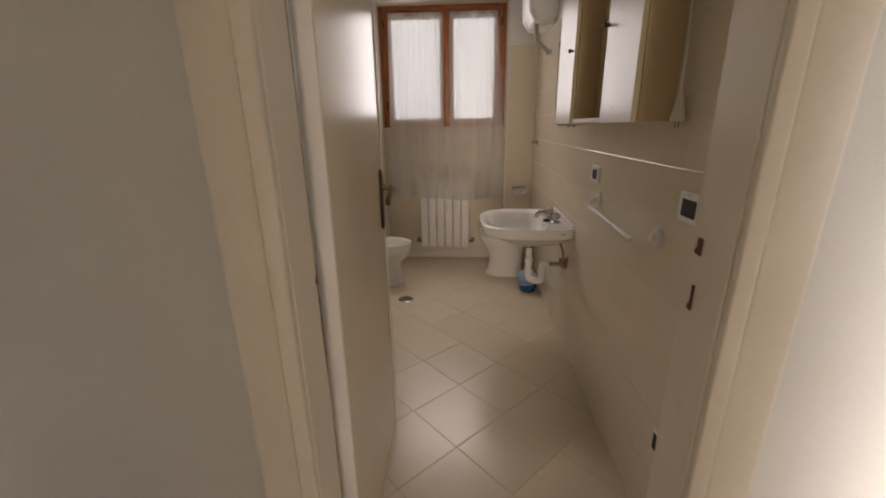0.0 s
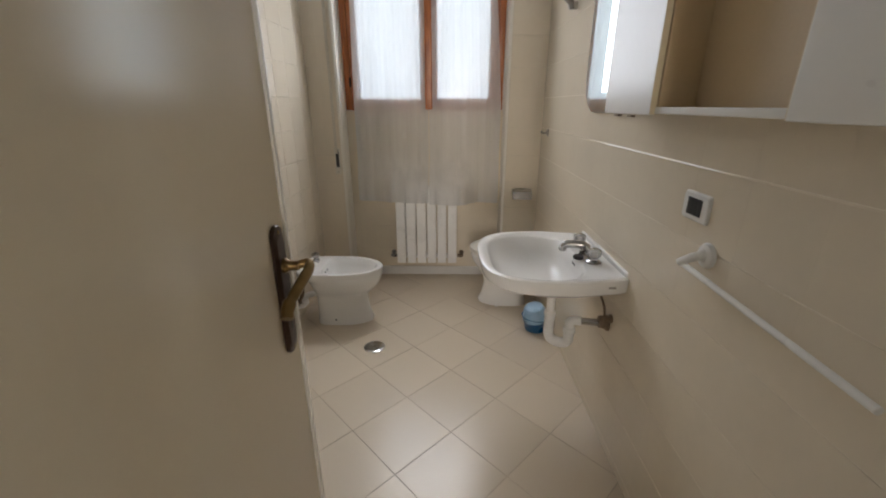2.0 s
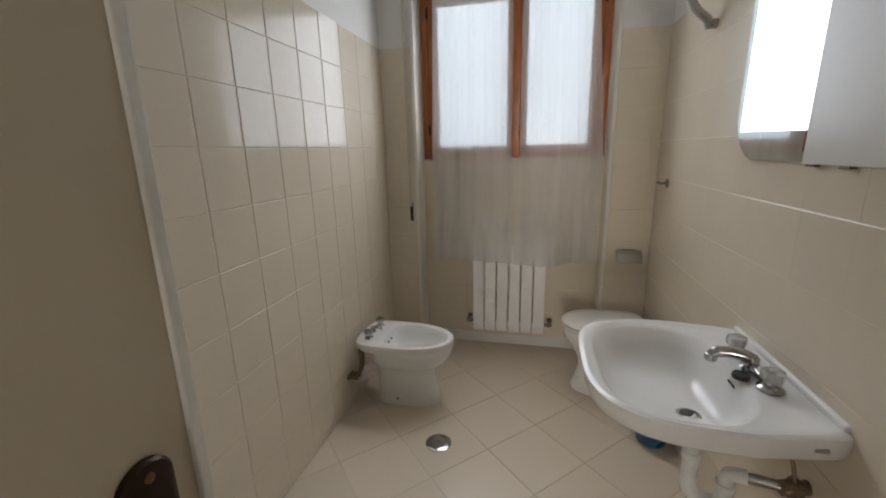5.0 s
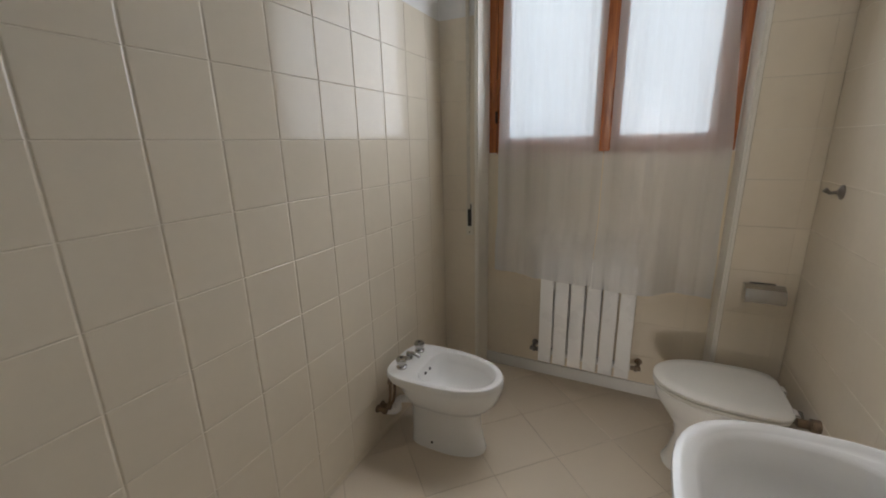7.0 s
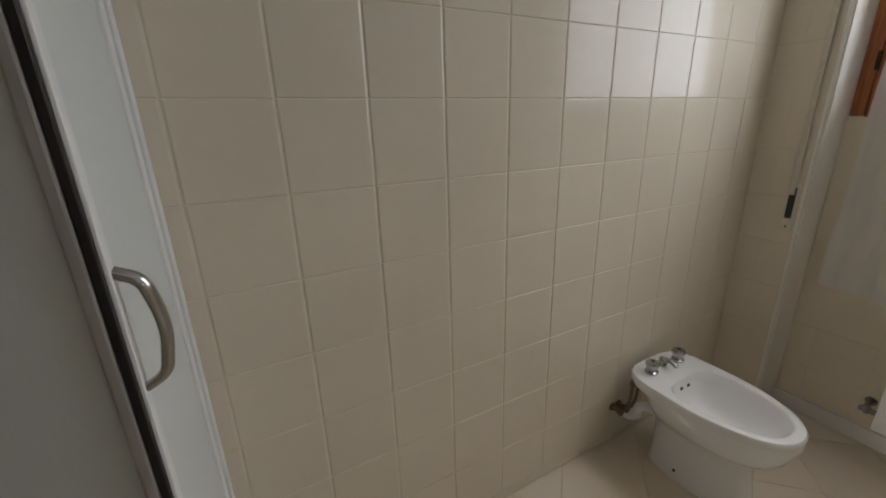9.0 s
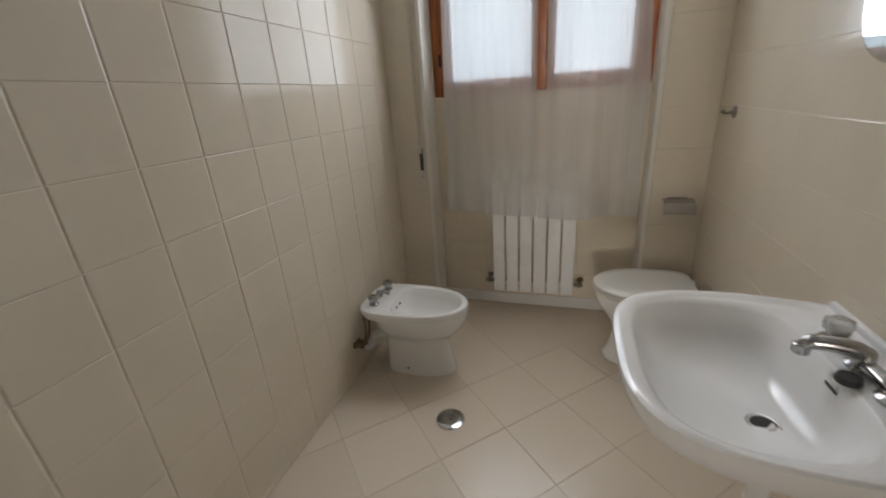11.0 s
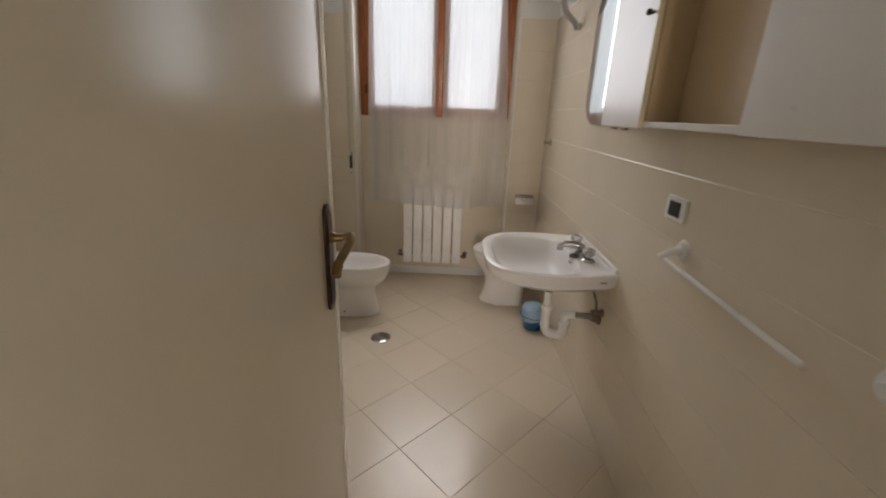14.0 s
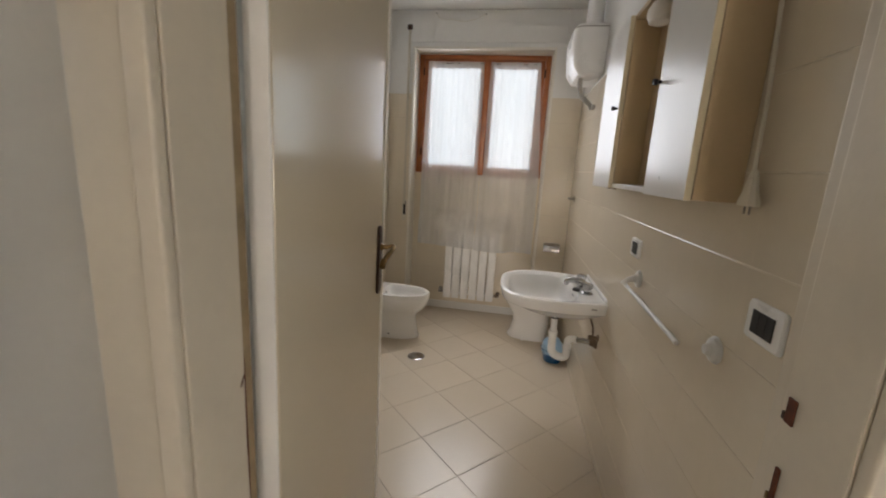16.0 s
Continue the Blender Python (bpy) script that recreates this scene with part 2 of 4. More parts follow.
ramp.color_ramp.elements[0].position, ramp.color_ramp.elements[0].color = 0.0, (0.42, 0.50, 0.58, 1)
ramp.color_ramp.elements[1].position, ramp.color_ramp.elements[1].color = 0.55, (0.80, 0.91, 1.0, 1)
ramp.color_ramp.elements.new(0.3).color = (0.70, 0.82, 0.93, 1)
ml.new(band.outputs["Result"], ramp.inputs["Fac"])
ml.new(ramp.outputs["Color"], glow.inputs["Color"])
# glow grows with height, strongest in the unseen top, to light the room
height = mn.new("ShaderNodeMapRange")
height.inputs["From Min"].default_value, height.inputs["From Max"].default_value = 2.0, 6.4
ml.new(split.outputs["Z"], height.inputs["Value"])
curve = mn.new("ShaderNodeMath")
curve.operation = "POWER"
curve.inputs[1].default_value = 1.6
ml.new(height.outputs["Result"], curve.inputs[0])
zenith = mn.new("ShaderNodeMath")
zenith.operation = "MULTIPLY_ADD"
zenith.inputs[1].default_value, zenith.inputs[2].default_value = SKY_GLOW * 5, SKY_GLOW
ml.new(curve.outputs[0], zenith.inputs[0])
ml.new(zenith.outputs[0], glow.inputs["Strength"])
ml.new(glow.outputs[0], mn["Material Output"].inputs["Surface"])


# ---- shaping ----
def link_mesh(name, bm, mat, smooth=False):
    bmesh.ops.recalc_face_normals(bm, faces=bm.faces)
    me = bpy.data.meshes.new(name)
    bm.to_mesh(me)
    bm.free()
    me.materials.append(mat)
    if smooth:
        me.shade_smooth()
        me.set_sharp_from_angle(angle=radians(38))
    return new(name, me)


def part(name, bm, mat, parent, label="", smooth=True):
    ob = link_mesh(name, bm, mat, smooth)
    ob.parent = parent
    if not parent.parent:
        ob.matrix_parent_inverse = parent.matrix_basis.inverted()
    return tagged(ob, label)


def thing(name, label, category, at=(0, 0, 0), group="", kind=""):
    ob = new(name)
    ob.empty_display_size = 0.1
    ob.location = at
    bpy.context.view_layer.update()
    return tagged(ob, label, category, group, kind)


def box(x0, y0, z0, x1, y1, z1, bevel=0.0, seg=2, bm=None):
    own = bmesh.new()
    bmesh.ops.create_cube(own, size=1)
    for v in own.verts:
        v.co = (x0 + (v.co.x + 0.5) * (x1 - x0), y0 + (v.co.y + 0.5) * (y1 - y0), z0 + (v.co.z + 0.5) * (z1 - z0))
    if bevel:
        bmesh.ops.bevel(own, geom=own.edges[:], offset=bevel, segments=seg, affect="EDGES", profile=0.6)
    if bm is None:
        return own
    me = bpy.data.meshes.new("tmp")
    own.to_mesh(me)
    own.free()
    bm.from_mesh(me)
    bpy.data.meshes.remove(me)
    return bm


def rings_mesh(rings, close_first=True, close_last=True, bm=None):
    """A skin over closed rings of equally many points."""
    bm = bm or bmesh.new()
    rows = [[bm.verts.new(p) for p in ring] for ring in rings]
    n = len(rows[0])
    for a, b in zip(rows, rows[1:]):
        for i in range(n):
            bm.faces.new((a[i], a[(i + 1) % n], b[(i + 1) % n], b[i]))
    if close_first:
        bm.faces.new(rows[0])
    if close_last:
        bm.faces.new(rows[-1])
    return bm


def lathe(profile, center=(0, 0, 0), axis="z", n=32, bm=None, caps=True):
    """Turn (radius, height) pairs round an axis through center."""
    rings = []
    for r, h in profile:
        ring = []
        for i in range(n):
            a = 2 * math.pi * i / n
            c, s = r * math.cos(a), r * math.sin(a)
            p = {"z": (c, s, h), "x": (h, c, s), "y": (c, h, s)}[axis]
            ring.append(Vector(center) + Vector(p))
        rings.append(ring)
    return rings_mesh(rings, caps, caps, bm)


def round_path(points, radius, steps=6):
    pts = [Vector(p) for p in points]
    out = [pts[0]]
    for a, b, c in zip(pts, pts[1:], pts[2:]):
        d = min(radius, (a - b).length * 0.49, (c - b).length * 0.49)
        p, q = b + (a - b).normalized() * d, b + (c - b).normalized() * d
        for i in range(steps + 1):
            t = i / steps
            out.append(p * (1 - t) ** 2 + b * 2 * t * (1 - t) + q * t * t)
    return out + [pts[-1]]


def tube(points, r, n=12, bend=0.0, bm=None, flat=1.0):
    """A pipe along points; r is one radius or one for each point."""
    pts = round_path(points, bend) if bend else [Vector(p) for p in points]
    rad = r if isinstance(r, (list, tuple)) else [r]
    rad = [rad[round(i * (len(rad) - 1) / max(1, len(pts) - 1))] for i in range(len(pts))]
    rings, side = [], None
    for i, p in enumerate(pts):
        d = (pts[min(i + 1, len(pts) - 1)] - pts[max(i - 1, 0)]).normalized()
        if side is None:
            side = d.orthogonal().normalized()
        side = (side - d * side.dot(d)).normalized()
        up = d.cross(side)
        rings.append([p + rad[i] * (math.cos(2 * math.pi * k / n) * side + flat * math.sin(2 * math.pi * k / n) * up) for k in range(n)])
    return rings_mesh(rings, True, True, bm)


def egg(back, front, half, z, n=48, square=2.6, shift=0.0):
    """An outline with a squarish back and a rounded front, along local x."""
    mid = back + (front - back) * 0.42
    ring = []
    for i in range(n):
        a = 2 * math.pi * i / n
        c, s = math.cos(a), math.sin(a)
        e = 2.15 if c > 0 else square + 1.6
        k = (abs(c) ** e + abs(s) ** e) ** (-1 / e)
        x = mid + k * c * ((front - mid) if c > 0 else (mid - back))
        ring.append(Vector((x, k * s * half + shift, z)))
    return ring


def placed(bm, m):
    bmesh.ops.transform(bm, matrix=m, verts=bm.verts[:])
    return bm


# ---- the setting ----
LEFT, RIGHT, FAR, BACK, TOP = -1.070, 0.633, 5.505, 2.42, 2.74
TILE_TOP = 2.046
NICHE_L, NICHE_R, NICHE_Y, NICHE_TOP = -0.848, 0.362, 5.668, 2.432


def structure(name, bm, mat, label, category):
    return tagged(link_mesh(name, bm, mat), label, category, kind="structure")


floor = structure("floor", box(LEFT - 0.1, 2.27, -0.12, RIGHT + 0.1, NICHE_Y + 0.1, -0.0016), FLOOR_GROUT, "beige ceramic tile floor laid diagonally with grey-brown joints", "floor")
hall_floor = structure("floor_hall", box(-2.3, 0.3, -0.12, 2.3, 2.268, -0.002), FLOOR_TILE, "plain beige tiled hall floor", "floor")
ceiling = structure("ceiling", box(-2.4, 0.2, TOP, 2.4, 6.0, TOP + 0.1), CEILING, "white painted ceiling", "ceiling")
wall_left = structure("wall_left", box(LEFT - 0.15, 2.42, -0.1, LEFT, 6.0, TOP), PLASTER, "wall with cream tiles below white plaster", "wall")
wall_right = structure("wall_right", box(RIGHT, 2.42, -0.1, RIGHT + 0.15, 6.0, TOP), PLASTER, "wall with cream tiles below white plaster", "wall")
bm = box(LEFT, FAR, -0.1, NICHE_L, 6.0, TOP)
box(NICHE_R, FAR, -0.1, RIGHT, 6.0, TOP, bm=bm)
box(NICHE_L, FAR, NICHE_TOP, NICHE_R, 6.0, TOP, bm=bm)
wall_window = structure("wall_window", bm, PLASTER, "window wall with cream tiles, white plaster above and a deep window recess", "wall")
parapet = structure("wall_parapet", box(NICHE_L, NICHE_Y, -0.1, NICHE_R, 5.94, 1.352), GROUT, "tiled parapet below the window", "wall")
bm = box(NICHE_L, FAR - 0.004, 0, NICHE_L + 0.006, NICHE_Y, NICHE_TOP)
box(NICHE_R - 0.006, FAR - 0.004, 0, NICHE_R, NICHE_Y, NICHE_TOP, bm=bm)
box(NICHE_L, FAR - 0.004, NICHE_TOP - 0.006, NICHE_R, NICHE_Y, NICHE_TOP, bm=bm)
for x0, x1 in ((NICHE_L - 0.014, NICHE_L - 0.001), (NICHE_R + 0.001, NICHE_R + 0.014)):
    box(x0, FAR - 0.011, 0.0, x1, FAR - 0.001, NICHE_TOP + 0.013, 0.003, bm=bm)
box(NICHE_L - 0.001, FAR - 0.011, NICHE_TOP + 0.001, NICHE_R + 0.001, FAR - 0.001, NICHE_TOP + 0.013, 0.003, bm=bm)
structure("trim_recess", bm, REVEAL, "cream painted lining of the window recess", "trim")
structure("baseboard_recess", box(NICHE_L + 0.008, NICHE_Y - 0.016, 0, NICHE_R - 0.008, NICHE_Y - 0.002, 0.075, 0.003), CAB_WHITE, "white marble skirting in the window recess", "baseboard")
# a shallow plaster band over the window, the cover of the shutter box
structure("trim_shutter_box", box(NICHE_L - 0.06, FAR - 0.012, 2.478, NICHE_R + 0.09, FAR - 0.001, TOP - 0.004, 0.004), PLASTER, "white shutter box cover above the window", "trim")

JL, JR, JTOP, WALL_Y = -0.328, 0.492, 2.08, 2.27
bm = box(-2.3, WALL_Y, -0.1, JL - 0.03, BACK - 0.002, TOP)
box(JR + 0.03, WALL_Y, -0.1, 2.3, BACK - 0.002, TOP, bm=bm)
box(JL - 0.03, WALL_Y, JTOP + 0.03, JR + 0.03, BACK - 0.002, TOP, bm=bm)
structure("wall_door", bm, HALL_PAINT, "pale painted wall with the bathroom doorway", "wall")
# unseen back wall; its narrow opening confines the lamp's beam to the doorway
bm = box(-2.3, 0.2, -0.1, -0.24, 0.3, TOP)
box(0.40, 0.2, -0.1, 2.3, 0.3, TOP, bm=bm)
box(-0.24, 0.2, 2.12, 0.40, 0.3, TOP, bm=bm)
structure("wall_hall", bm, HALL_PAINT, "unseen pale hall wall with an opening for the added daylight", "wall")
# unseen corridor, invented to enclose the rear lamp
bm = box(-1.0, -9.2, -0.1, -0.9, 0.2, TOP)
box(1.06, -9.2, -0.1, 1.16, 0.2, TOP, bm=bm)
box(-1.0, -9.3, -0.1, 1.16, -9.2, TOP, bm=bm)
structure("wall_unseen_corridor", bm, HALL_PAINT, "unseen pale walls added round the rear lamp", "wall")
structure("floor_corridor", box(-1.0, -9.2, -0.12, 1.16, 0.298, -0.003), FLOOR_TILE, "unseen plain beige floor added below the rear lamp", "floor")
structure("ceiling_unseen_corridor", box(-1.0, -9.3, TOP + 0.001, 1.16, 0.199, TOP + 0.1), CEILING, "unseen white ceiling added over the rear lamp", "ceiling")
# unseen hall ends, left open where the added side lamps shine in
for n_end, sx in (("wall_hall_west", -1), ("wall_hall_east", 1)):
    x0, x1 = sorted((sx * 2.2, sx * 2.3))
    bm = box(x0, 0.3, -0.1, x1, 1.08, TOP)
    box(x0, 1.92, -0.1, x1, WALL_Y, TOP, bm=bm)
    box(x0, 1.08, 2.12, x1, 1.92, TOP, bm=bm)
    structure(n_end, bm, HALL_PAINT, "unseen pale hall wall with an opening for the added daylight", "wall")

# door frame: lining with its rebate, and the moulded casing on the hall side
frame_1 = thing("door_frame", "cream painted wooden door frame with worn edges", "door frame", (0.08, WALL_Y, 0), kind="structure")
for a, sgn, nm in ((JL, -1, "hinge_jamb"), (JR, 1, "latch_jamb")):
    x0, x1 = sorted((a, a + sgn * 0.028))
    bm = box(x0, WALL_Y - 0.004, 0, x1, BACK - 0.036, JTOP, 0.003)
    part(nm, bm, JAMB, frame_1, smooth=False)
    x0, x1 = sorted((a + sgn * 0.014, a + sgn * 0.028))
    part("rebate", box(x0, BACK - 0.035, 0, x1, BACK + 0.004, JTOP, 0.003), REBATE if sgn < 0 else JAMB, frame_1, "darker tan strip in the rebate" if sgn < 0 else "", smooth=False)
    for p, q, thick, cn in ((0.001, 0.038, 0.020, "inner_casing"), (0.038, 0.130, 0.014, "outer_casing")):
        x0, x1 = sorted((a + sgn * p, a + sgn * q))
        part(cn, box(x0 + 0.001, WALL_Y - 0.005 - thick, 0, x1 - 0.001, WALL_Y - 0.005, JTOP + 0.1, 0.005, 3), JAMB, frame_1)
part("head", box(JL - 0.028, WALL_Y - 0.004, JTOP + 0.001, JR + 0.028, BACK - 0.036, JTOP + 0.028, 0.003), JAMB, frame_1, smooth=False)
part("head_casing", box(JL, WALL_Y - 0.019, JTOP + 0.03, JR, WALL_Y - 0.005, JTOP + 0.1, 0.005, 3), JAMB, frame_1)

# cracks and a lifted splinter along the hinge side of the lining
for pts in ([(JL + 0.0005, 2.3835, 0.78), (JL + 0.0008, 2.3820, 0.92), (JL + 0.0005, 2.3840, 1.07)], [(JL + 0.0004, 2.3815, 1.040), (JL + 0.0022, 2.3740, 1.030), (JL + 0.0030, 2.3690, 1.022)]):
    part("crack", tube(pts, [0.0009, 0.0018, 0.0007], 8), RAW_WOOD, frame_1, "dark crack in the paint")

# strike mortises left open in the lining
for z0, z1, nm in ((1.101, 1.137, "latch"), (0.979, 1.036, "bolt")):
    strike = thing("strike_mortise", "bare brown wood strike mortise cut in the door lining", "strike plate", (JR, 2.36, z0), "strike mortises")
    part("mortise", box(JR - 0.0035, 2.356, z0, JR - 0.0005, 2.3715 if nm == "latch" else 2.3645, z1, 0.001), RAW_WOOD, strike, smooth=False)
    part("rim", box(JR - 0.0042, 2.3718 if nm == "latch" else 2.3648, z0 + 0.002, JR - 0.0005, 2.3758 if nm == "latch" else 2.3700, z0 + 0.013, 0.0005), BRASS if nm == "bolt" else BRONZE, strike, "tarnished metal rim", smooth=False)

# ---- door leaf, standing open into the room ----
door = thing("door", "open cream lacquered flush door with worn edges", "door", (-0.298, BACK + 0.006, 0.006), kind="structure")
door.name = "door_1"
door.rotation_euler = (radians(-0.7), 0, radians(2.5))
bpy.context.view_layer.update()
M = door.matrix_basis
LEAF, THICK = 0.686, 0.047
part("leaf", placed(box(-THICK, 0.0, 0, 0, LEAF, 2.06, 0.003), M), DOOR_PAINT, door, smooth=False)
part("latch_edge", placed(box(-THICK + 0.002, LEAF + 0.0002, 0.002, -0.002, LEAF + 0.008, 2.058, 0.002), M), DOOR_EDGE, door, "worn pale door edge, also brightened for window light", smooth=False)
part("hinge_edge", placed(box(-THICK + 0.002, -0.006, 0.002, -0.002, -0.0002, 2.058, 0.002), M), HINGE_EDGE, door, "hinge-side edge, whitened for the hall light on it", smooth=False)
part("edge_lip", placed(box(0.0002, LEAF - 0.003, 0.002, 0.0055, LEAF + 0.0085, 2.058, 0.0022, 3), M), DOOR_EDGE, door, "worn pale lip along the latch side, also brightened for window light", smooth=False)
for hz in (0.25, 1.75):
    part("hinge", placed(lathe([(0.0075, hz), (0.0085, hz + 0.004), (0.0085, hz + 0.055), (0.0075, hz + 0.06)], (-THICK - 0.010, -0.004, 0), n=14), M), BRASS, door, "brass hinge")
# long backplate with arched ends, a raised middle panel and bevelled sides
PY, PZ, PH, PR = 0.642, 1.0905, 0.1185, 0.0215


def plate_ring(x, k, drop):
    ring = []
    for i in range(28):
        a = 2 * math.pi * i / 28
        c, q = math.cos(a), math.sin(a)
        side = 0 if abs(q) < 1e-6 else math.copysign(1, q)
        ring.append((x, PY + PR * k * c, PZ + side * (PH - PR - drop) + PR * k * q))
    return ring


plate = [plate_ring(0.0005, 1, 0), plate_ring(0.0050, 1, 0), plate_ring(0.0072, 0.90, 0.0), plate_ring(0.0074, 0.84, 0.004), plate_ring(0.0092, 0.78, 0.009), plate_ring(0.0094, 0.60, 0.011)]
handle_plate = part("handle_plate", placed(rings_mesh(plate), M), BRONZE, door, "dark bronze backplate")
part("keyhole", placed(box(0.0093, PY - 0.0035, 1.018, 0.0100, PY + 0.0035, 1.042, 0.0003, 1), M), BLACK, handle_plate, smooth=False)
for sz in (PZ - PH + 0.012, PZ + PH - 0.012):
    part("screw", placed(lathe([(0.0042, 0.0070), (0.0042, 0.0086), (0.0030, 0.0094)], (0, PY, sz), "x", 12), M), BRASS, handle_plate)
bm = lathe([(0.0135, 0.009), (0.0135, 0.013), (0.0100, 0.016), (0.0085, 0.022), (0.0085, 0.034)], (0, PY + 0.002, 1.138), "x", 20)
pts = round_path([(0.028, PY + 0.002, 1.138), (0.051, PY + 0.011, 1.142), (0.053, PY - 0.008, 1.134), (0.047, PY - 0.050, 1.120), (0.041, PY - 0.082, 1.107), (0.042, PY - 0.098, 1.091)], 0.014)
tube(pts, [0.0072 + 0.0018 * math.sin(3.1 * i / len(pts)) + (0.0022 if i > len(pts) - 7 else 0) for i in range(len(pts))], 14, bm=bm)
part("lever", placed(bm, M), BRASS, door, "aged brass lever")

# ---- window ----
# plaster that closes the joint between the window frame and the recess
bm = box(NICHE_L + 0.0002, NICHE_Y + 0.003, 1.353, -0.8385, NICHE_Y + 0.05, NICHE_TOP - 0.0005)
box(0.3505, NICHE_Y + 0.003, 1.353, NICHE_R - 0.0002, NICHE_Y + 0.05, NICHE_TOP - 0.0005, bm=bm)
box(-0.838, NICHE_Y + 0.003, 2.4245, 0.350, NICHE_Y + 0.05, NICHE_TOP - 0.0005, bm=bm)
box(NICHE_L + 0.0005, NICHE_Y + 0.003, 1.3522, -0.7925, NICHE_Y + 0.05, 1.3555, bm=bm)
box(0.3045, NICHE_Y + 0.003, 1.3522, NICHE_R - 0.0005, NICHE_Y + 0.05, 1.3555, bm=bm)
structure("trim_window", bm, PLASTER, "plastered joint round the window frame", "trim")
WY0, WY1 = NICHE_Y - 0.002, NICHE_Y + 0.055
WX0, WX1, WZ0, WZ1, WM = -0.838, 0.350, 1.356, 2.424, -0.205
window = thing("window", "two-sash red-brown wooden window with sheer curtains hung on it", "window", (-0.24, WY0, WZ0), kind="structure")
window.name = "window_1"
for nm, b in (("frame_post", (WX0, WZ0, WX0 + 0.045, WZ1)), ("frame_post", (WX1 - 0.045, WZ0, WX1, WZ1)), ("frame_head", (WX0 + 0.046, WZ1 - 0.040, WX1 - 0.046, WZ1))):
    part(nm, box(b[0], WY0, b[1], b[2], WY1, b[3], 0.004), WOOD if "post" in nm else WOOD_X, window)
part("frame_sill", box(WX0 + 0.046, WY0, WZ0 - 0.004, WX1 - 0.046, WY1, WZ0 + 0.0015, 0.001), WOOD_X, window)
for x0, x1 in ((WX0 + 0.047, WM - 0.002), (WM + 0.002, WX1 - 0.047)):
    sash_y0, sash_y1 = WY0 + 0.006, WY1 - 0.004
    st = 0.062
    sash = part("sash", box(x0, sash_y0, WZ0 + 0.002, x0 + st, sash_y1, WZ1 - 0.042, 0.004), WOOD, window, "red-brown wooden sash")
    part("stile", box(x1 - st, sash_y0, WZ0 + 0.002, x1, sash_y1, WZ1 - 0.042, 0.004), WOOD, sash)
    part("rail", box(x0 + st + 0.0005, sash_y0 + 0.001, WZ0 + 0.002, x1 - st - 0.0005, sash_y1, WZ0 + 0.082, 0.004), WOOD_X, sash)
    part("rail", box(x0 + st + 0.0005, sash_y0 + 0.001, WZ1 - 0.108, x1 - st - 0.0005, sash_y1, WZ1 - 0.042, 0.004), WOOD_X, sash)
    pane = part("pane", box(x0 + st - 0.006, sash_y0 + 0.024, WZ0 + 0.076, x1 - st + 0.006, sash_y0 + 0.028, WZ1 - 0.102), GLASS, sash, "clear glass pane", smooth=False)
    pane.visible_shadow = False
part("cover_strip", box(WM - 0.026, WY0 - 0.036, WZ0 + 0.004, WM + 0.026, WY0 + 0.004, WZ1 - 0.040, 0.008, 3), WOOD, window, "rounded wooden cover strip")
for hx in (WX0 + 0.046, WX1 - 0.046):
    for hz in (1.52, 2.24):
        part("hinge", lathe([(0.006, hz), (0.0075, hz + 0.006), (0.0075, hz + 0.06), (0.005, hz + 0.068)], (hx, WY0 - 0.006, 0), n=12), BRONZE, window, "dark hinge")
structure("window_sill", box(WX0, WY1 + 0.001, 1.325, WX1, 6.06, 1.350, 0.004), CAB_WHITE, "pale stone outer window sill", "sill")
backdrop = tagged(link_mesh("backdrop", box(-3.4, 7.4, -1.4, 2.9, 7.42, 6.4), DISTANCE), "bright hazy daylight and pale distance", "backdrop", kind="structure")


def sheer_curtain(x0, x1, bottom_x0, bottom_x1, z_top, z_bot, y, seed, label):
    rnd = random.Random(seed)
    waves = [(rnd.uniform(0.7, 1.3) * 2 * math.pi * f, rnd.uniform(0, 6.28), a) for f, a in ((2, 0.006), (5, 0.0045), (9, 0.0020), (14, 0.0006))]
    cur = thing("sheer_curtain", label, "curtain", ((x0 + x1) / 2, y, z_bot), "window curtains")
    nx, nz = 110, 40

    def sheet(za, zb, rows, lift=0.0):
        bm = bmesh.new()
        grid = []
        for j in range(rows + 1):
            z = za + (zb - za) * j / rows
            k = (z_top - z) / (z_top - z_bot)
            row = []
            for i in range(nx + 1):
                u = i / nx
                g = min(1.0, 1.75 * k)
                x = (x0 + (x1 - x0) * u) * (1 - g) + (bottom_x0 + (bottom_x1 - bottom_x0) * u) * g
                amp = 0.75 + 0.5 * k
                d = -0.004 + sum(a * math.sin(f * u + ph + 0.5 * k * math.sin(ph)) for f, ph, a in waves) * amp
                edge = 0.004 * math.sin(9 * u + seed) * k
                fall = min(1.0, max(0.0, (1.02 - z) / 0.21))
                near = min(1.0, max(0.0, 1 - max(-0.50 - x, x - 0.035, 0) / 0.16))
                push = fall * fall * (3 - 2 * fall) * (0.045 + 0.092 * near * near * (3 - 2 * near))
                d = d * (1 - 0.45 * min(1, push / 0.1))
                row.append(bm.verts.new((x, y + d - lift - push, z + edge)))
            grid.append(row)
        for a, b in zip(grid, grid[1:]):
            for i in range(nx):
                bm.faces.new((a[i], a[i + 1], b[i + 1], b[i]))
        return bm

    part("cloth", sheet(z_top, z_bot, nz), SHEER, cur)
    part("hem", sheet(z_bot + 0.022, z_bot - 0.001, 2, 0.0018), SHEER, cur, "doubled bottom hem")
    part("header", sheet(z_top + 0.004, z_top - 0.05, 3, 0.0018), SHEER, cur, "gathered header")
    part("rod", tube([(x0 - 0.008, y + 0.001, z_top - 0.012), (x1 + 0.008, y + 0.001, z_top - 0.012)], 0.004, 10), CHROME, cur, "thin sprung rod")


